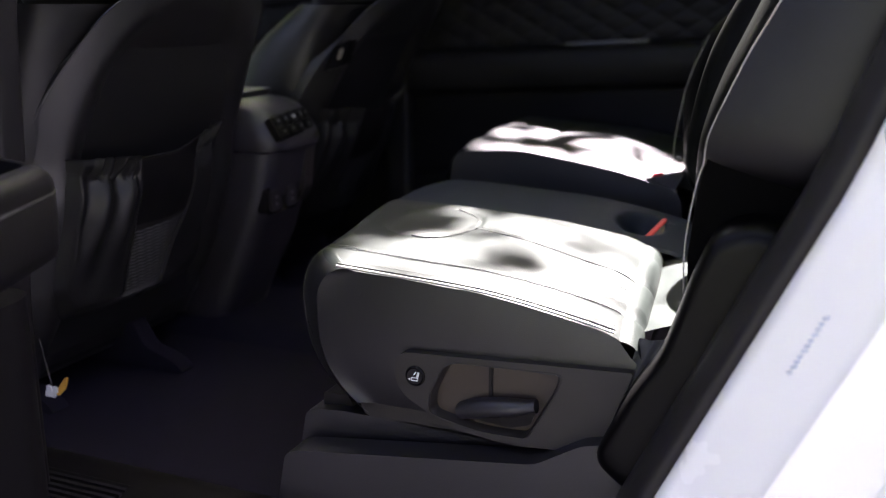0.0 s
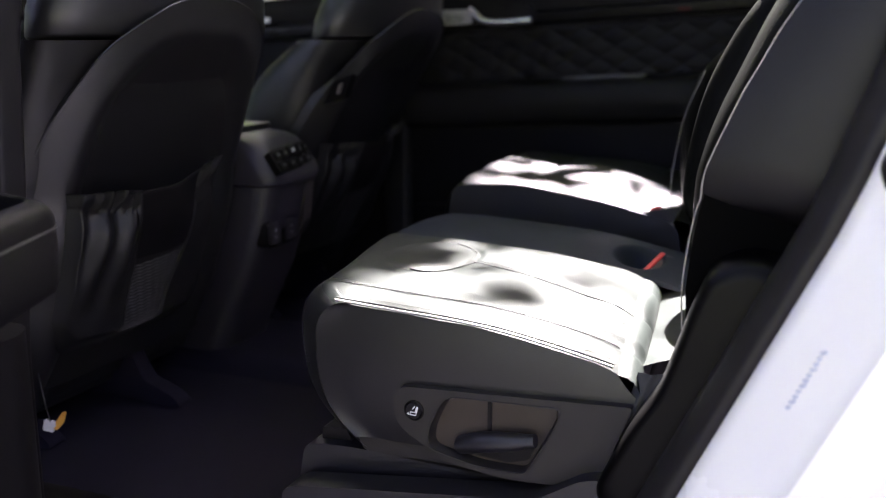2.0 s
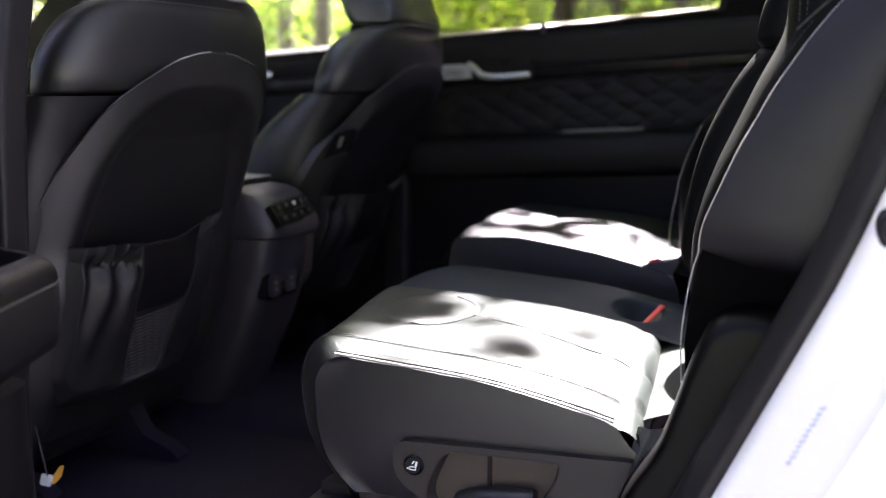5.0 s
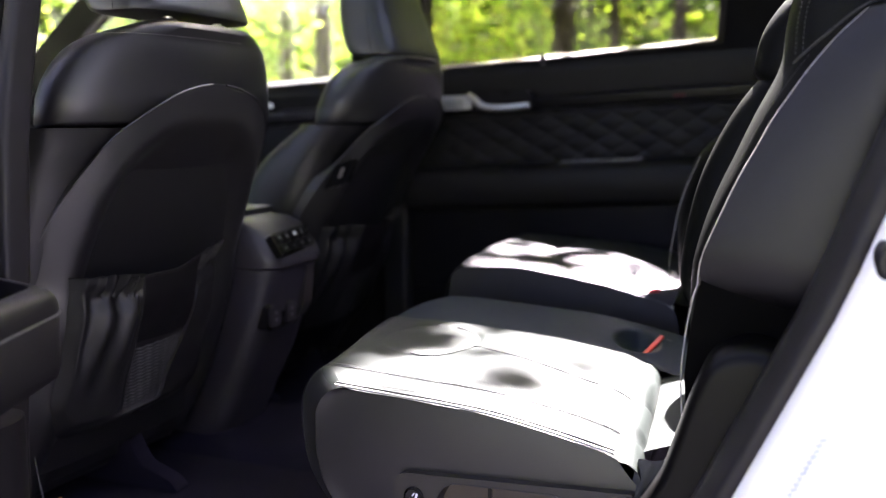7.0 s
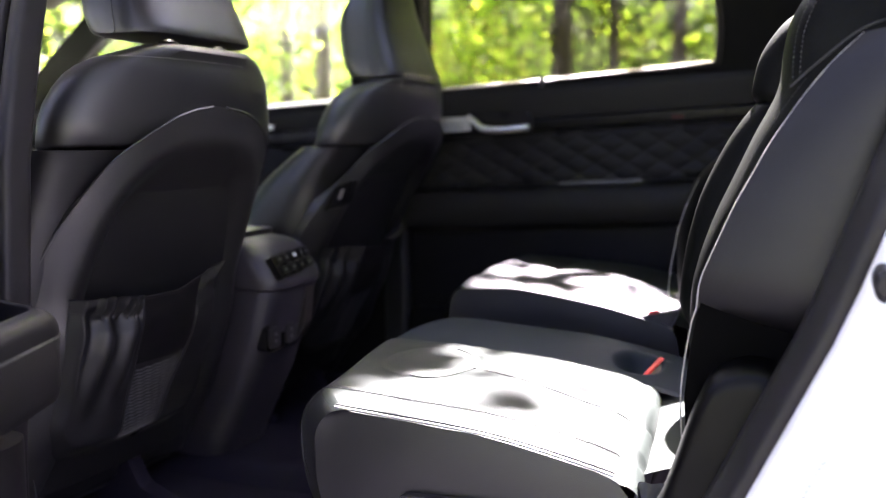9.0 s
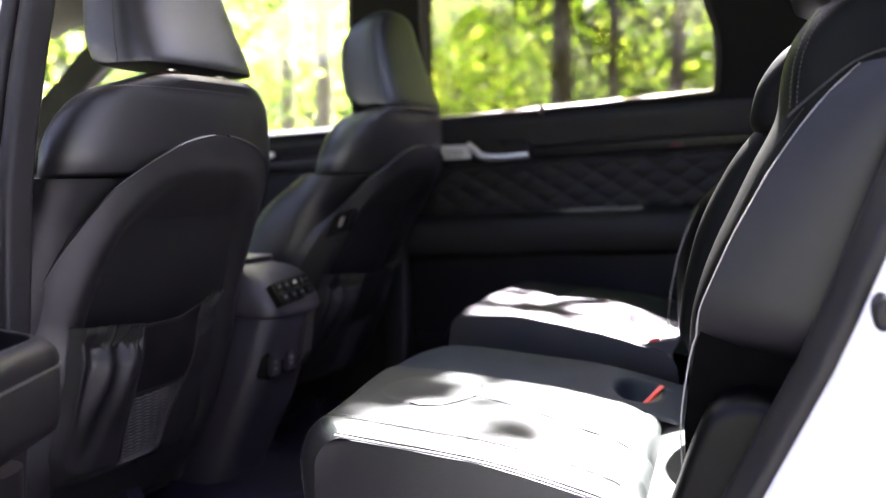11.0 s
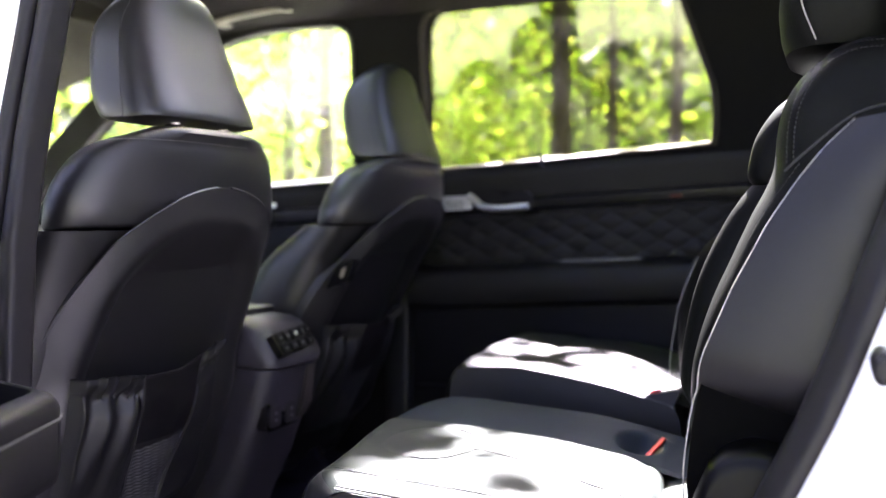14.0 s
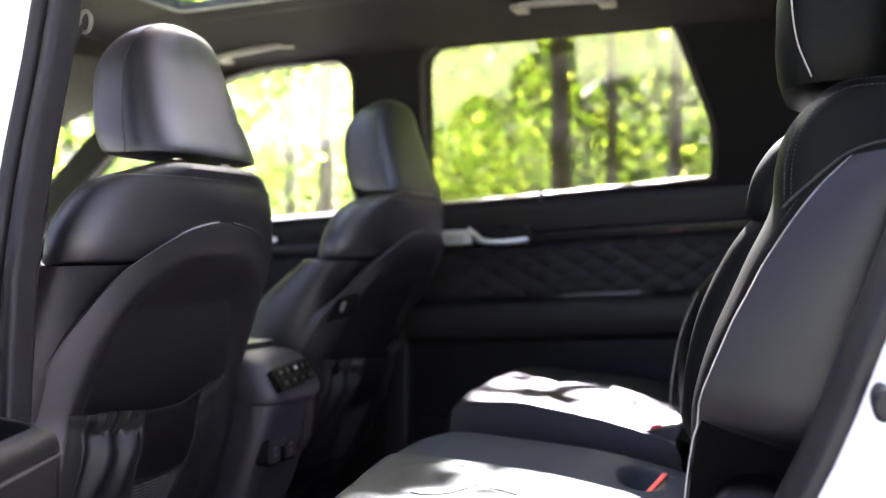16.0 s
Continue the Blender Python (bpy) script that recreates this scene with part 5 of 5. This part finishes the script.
# the brightest hues put sunlit glints into the leaf colour
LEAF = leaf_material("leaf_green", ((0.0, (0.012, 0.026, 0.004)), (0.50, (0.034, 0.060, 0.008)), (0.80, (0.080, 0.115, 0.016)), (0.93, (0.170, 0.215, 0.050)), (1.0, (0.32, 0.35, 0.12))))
# leaf copy darkened and greyed so unseen woods send less light
DARK_LEAF = leaf_material("dark_screen_leaf", ((0.0, (0.012, 0.016, 0.012)), (0.6, (0.022, 0.027, 0.020)), (1.0, (0.042, 0.046, 0.034))), (1.0, 1.0, 0.8, 1))
# darker leaf copy with shade put into its hues, for deep woods and canopy
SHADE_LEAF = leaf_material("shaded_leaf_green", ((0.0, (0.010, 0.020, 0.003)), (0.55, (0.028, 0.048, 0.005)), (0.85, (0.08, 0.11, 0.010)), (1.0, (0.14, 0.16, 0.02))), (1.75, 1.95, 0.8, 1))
gm = bmesh.new()
bmesh.ops.create_grid(gm, x_segments=8, y_segments=8, size=400)
ground = part("ground", gm, GROUND, None, "leaf-strewn woodland ground", smooth=0)
tagged(ground, category="ground", kind="structure")

rng = random.Random(7)


def leaves(centres, spread, count, size, r):
    bm = bmesh.new()
    for i in range(count):
        c = r.choice(centres)
        p = Vector(c) + Vector((r.gauss(0, 1), r.gauss(0, 1), r.gauss(0, 0.7))) * spread
        if p.z < 0.05:
            p.z = r.uniform(0.05, 0.4)
        s = size * r.uniform(0.6, 1.4)
        q = Euler((r.uniform(0, 6.28), r.uniform(-0.9, 0.9), r.uniform(0, 6.28))).to_matrix()
        pts = [q @ Vector(v) * s + p for v in ((-0.5, 0, 0), (-0.15, 0.28, 0.04), (0.5, 0, 0), (-0.15, -0.28, 0.04))]
        bm.faces.new([bm.verts.new(v) for v in pts])
    return bm


def tree(x, y, h, r, crown_from, label):
    t = thing("tree", (x, y, 0), label, "tree", "trees of the wood")
    lean = Vector((rng.uniform(-0.4, 0.4), rng.uniform(-0.3, 0.3), 0))
    line = smooth_line([Vector((x, y, -0.1)), Vector((x, y, h * 0.4)) + lean * 0.3, Vector((x, y, h)) + lean], 6)
    part("trunk", tube(line, r, 10, taper=lambda k: 1.15 - 0.85 * k), BARK, t)
    centres = []
    for i in range(7):
        z = h * (crown_from + (1 - crown_from) * (i + 0.5) / 7)
        a = rng.uniform(0, 6.28)
        d = h * 0.16 * rng.uniform(0.6, 1.3)
        base = Vector((x, y, z)) + lean * (z / h)
        tip = base + Vector((math.cos(a) * d, math.sin(a) * d, 0.5))
        part("limb", tube(smooth_line([base, (base + tip) / 2 + Vector((0, 0, 0.1)), tip], 4), r * 0.25, 6, taper=lambda k: 1 - 0.7 * k), BARK, t)
        centres += [tip, (base + tip) / 2]
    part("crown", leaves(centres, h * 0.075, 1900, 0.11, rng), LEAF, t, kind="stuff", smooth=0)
    return t


for i in range(20):
    y = rng.uniform(7, 22)
    x = rng.uniform(-1.5 * y - 4, 0.25 * y + 2)
    tree(x, y, rng.uniform(7, 13), rng.uniform(0.04, 0.07), rng.uniform(0.12, 0.35), "slender woodland tree in full green leaf")

for x, y, r, lab in ((-1.58, 5.4, 0.038, "thin young tree at the edge of the wood"), (-1.17, 5.6, 0.052, "slender brown tree at the edge of the wood"), (-2.72, 8.2, 0.13, "broad-trunked tree within the wood"), (-5.62, 8.2, 0.11, "tall tree deep within the wood"), (-6.6, 9.0, 0.10, "pale-trunked tree beside the track"), (-16.0, 14.0, 0.2, "tall tree deep within the wood")):
    tree(x, y, 11, r, 0.55, lab)

# an unseen tree; its leaf clumps are set along sun rays to shade spots
big = thing("tree", (-4.0, 6.5, 0), "unseen tall tree, leaf clumps set to shade the car", "tree", "trees of the wood")
part("trunk", tube(smooth_line([(-4.0, 6.5, -0.1), (-3.95, 6.4, 4), (-3.7, 6.0, 10)], 6), 0.22, 12, taper=lambda k: 1.1 - 0.7 * k), BARK, big)
for tip in ((-1.3, 3.6, 6.9), (-0.2, 3.7, 6.9), (-2.2, 3.2, 6.6), (0.4, 4.0, 7.2)):
    a, b = Vector((-3.88, 6.2, 6.0)), Vector(tip)
    part("limb", tube(smooth_line([a, a.lerp(b, 0.5) + Vector((0, 0, 0.5)), b], 5), 0.05, 6, taper=lambda k: 1 - 0.8 * k), BARK, big)
sprig = random.Random(3)
over = [Vector((-1.3, -0.3, 0.8)) + sun_dir * 7, Vector((-1.9, -0.2, 0.8)) + sun_dir * 7.5, Vector((-1.4, 0.3, 0.8)) + sun_dir * 6.5]
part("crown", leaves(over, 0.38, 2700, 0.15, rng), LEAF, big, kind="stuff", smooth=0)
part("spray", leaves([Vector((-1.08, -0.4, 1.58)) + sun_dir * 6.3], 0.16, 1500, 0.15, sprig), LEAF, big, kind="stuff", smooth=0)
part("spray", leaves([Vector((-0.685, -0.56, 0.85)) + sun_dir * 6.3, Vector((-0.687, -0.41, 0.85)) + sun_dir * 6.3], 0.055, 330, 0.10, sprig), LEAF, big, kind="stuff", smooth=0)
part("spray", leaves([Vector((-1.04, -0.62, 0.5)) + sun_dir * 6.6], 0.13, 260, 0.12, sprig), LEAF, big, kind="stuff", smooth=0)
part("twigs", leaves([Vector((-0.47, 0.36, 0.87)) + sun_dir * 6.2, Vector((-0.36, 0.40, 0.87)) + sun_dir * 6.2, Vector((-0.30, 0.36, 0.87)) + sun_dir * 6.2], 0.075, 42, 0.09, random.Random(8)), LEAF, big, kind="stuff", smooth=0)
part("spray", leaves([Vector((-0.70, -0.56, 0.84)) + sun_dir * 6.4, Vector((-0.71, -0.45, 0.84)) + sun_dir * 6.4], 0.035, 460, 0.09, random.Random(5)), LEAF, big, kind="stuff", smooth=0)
part("twigs", leaves([Vector((-0.36, -0.235, 0.85)) + sun_dir * 6.0], 0.09, 14, 0.09, sprig), LEAF, big, kind="stuff", smooth=0)

# an unseen tree added to block overhead sky and shade the ground
shade = random.Random(11)
roof_tree = thing("tree", (3.2, -4.6, 0), "unseen broad tree, added to block sky over the car", "tree", "trees of the wood")
part("trunk", tube(smooth_line([(3.2, -4.6, -0.1), (3.0, -4.4, 3.5), (2.6, -3.9, 8.5)], 6), 0.20, 12, taper=lambda k: 1.15 - 0.7 * k), BARK, roof_tree)
tips = [Vector((x, y, shade.uniform(6.2, 8.6))) for x in (-3.6, -2.2, -0.8, 0.6, 1.9) for y in (-3.6, -2.2, -0.8, 0.6, 2.0)]
for tip in tips[::2]:
    a = Vector((2.85, -4.2, 5.2))
    part("limb", tube(smooth_line([a, a.lerp(tip, 0.5) + Vector((0, 0, 0.6)), tip], 5), 0.045, 6, taper=lambda k: 1 - 0.8 * k), BARK, roof_tree)
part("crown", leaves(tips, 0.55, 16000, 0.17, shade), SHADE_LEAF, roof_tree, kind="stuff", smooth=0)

brush = [(rng.uniform(-8.5, 0.5), rng.uniform(9.5, 14), rng.uniform(0.4, 4.2)) for i in range(30)]
brush += [(rng.uniform(-32, 5), rng.uniform(8.2, 20), rng.uniform(0.3, 3.2)) for i in range(150)]
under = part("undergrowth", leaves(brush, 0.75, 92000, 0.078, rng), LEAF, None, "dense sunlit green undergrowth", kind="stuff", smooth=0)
tagged(under, category="undergrowth")
wall = [(rng.uniform(-70, 50), rng.uniform(24, 34), rng.uniform(0.5, 19)) for i in range(440)]
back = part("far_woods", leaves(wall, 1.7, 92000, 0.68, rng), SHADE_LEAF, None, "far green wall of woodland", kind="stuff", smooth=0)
tagged(back, category="woods")
deep = [(rng.uniform(-90, 20), rng.uniform(38, 44), rng.uniform(1, 22)) for i in range(300)]
hill = part("deep_woods", leaves(deep, 2.2, 40000, 1.2, rng), SHADE_LEAF, None, "dense green woodland far behind", kind="stuff", smooth=0)
tagged(hill, category="woods")

# unseen dark woods added to cut skylight, and a track toned to limit bounce
ring = []
for i in range(600):
    a = rng.uniform(math.pi * 0.72, math.pi * 2.28)
    r = rng.uniform(13, 21)
    ring.append((math.cos(a) * r * 1.3, math.sin(a) * r - 2, rng.uniform(0.5, 16)))
behind = part("near_woods", leaves(ring, 1.6, 60000, 0.55, rng), DARK_LEAF, None, "unseen dark woods, added to cut skylight into the car", kind="stuff", smooth=0)
tagged(behind, category="woods")
GRAVEL = material("dark_gravel", (0.0360, 0.0370, 0.0460), 0.9, var=0.25, var_scale=3, bump=0.8, bump_scale=60)
track = part("road", box(-60, 60, -6.5, 3.2, 0.0, 0.012, 0), GRAVEL, None, "unseen dark gravel track, toned to limit bounced light", smooth=0)
tagged(track, category="road", kind="structure")
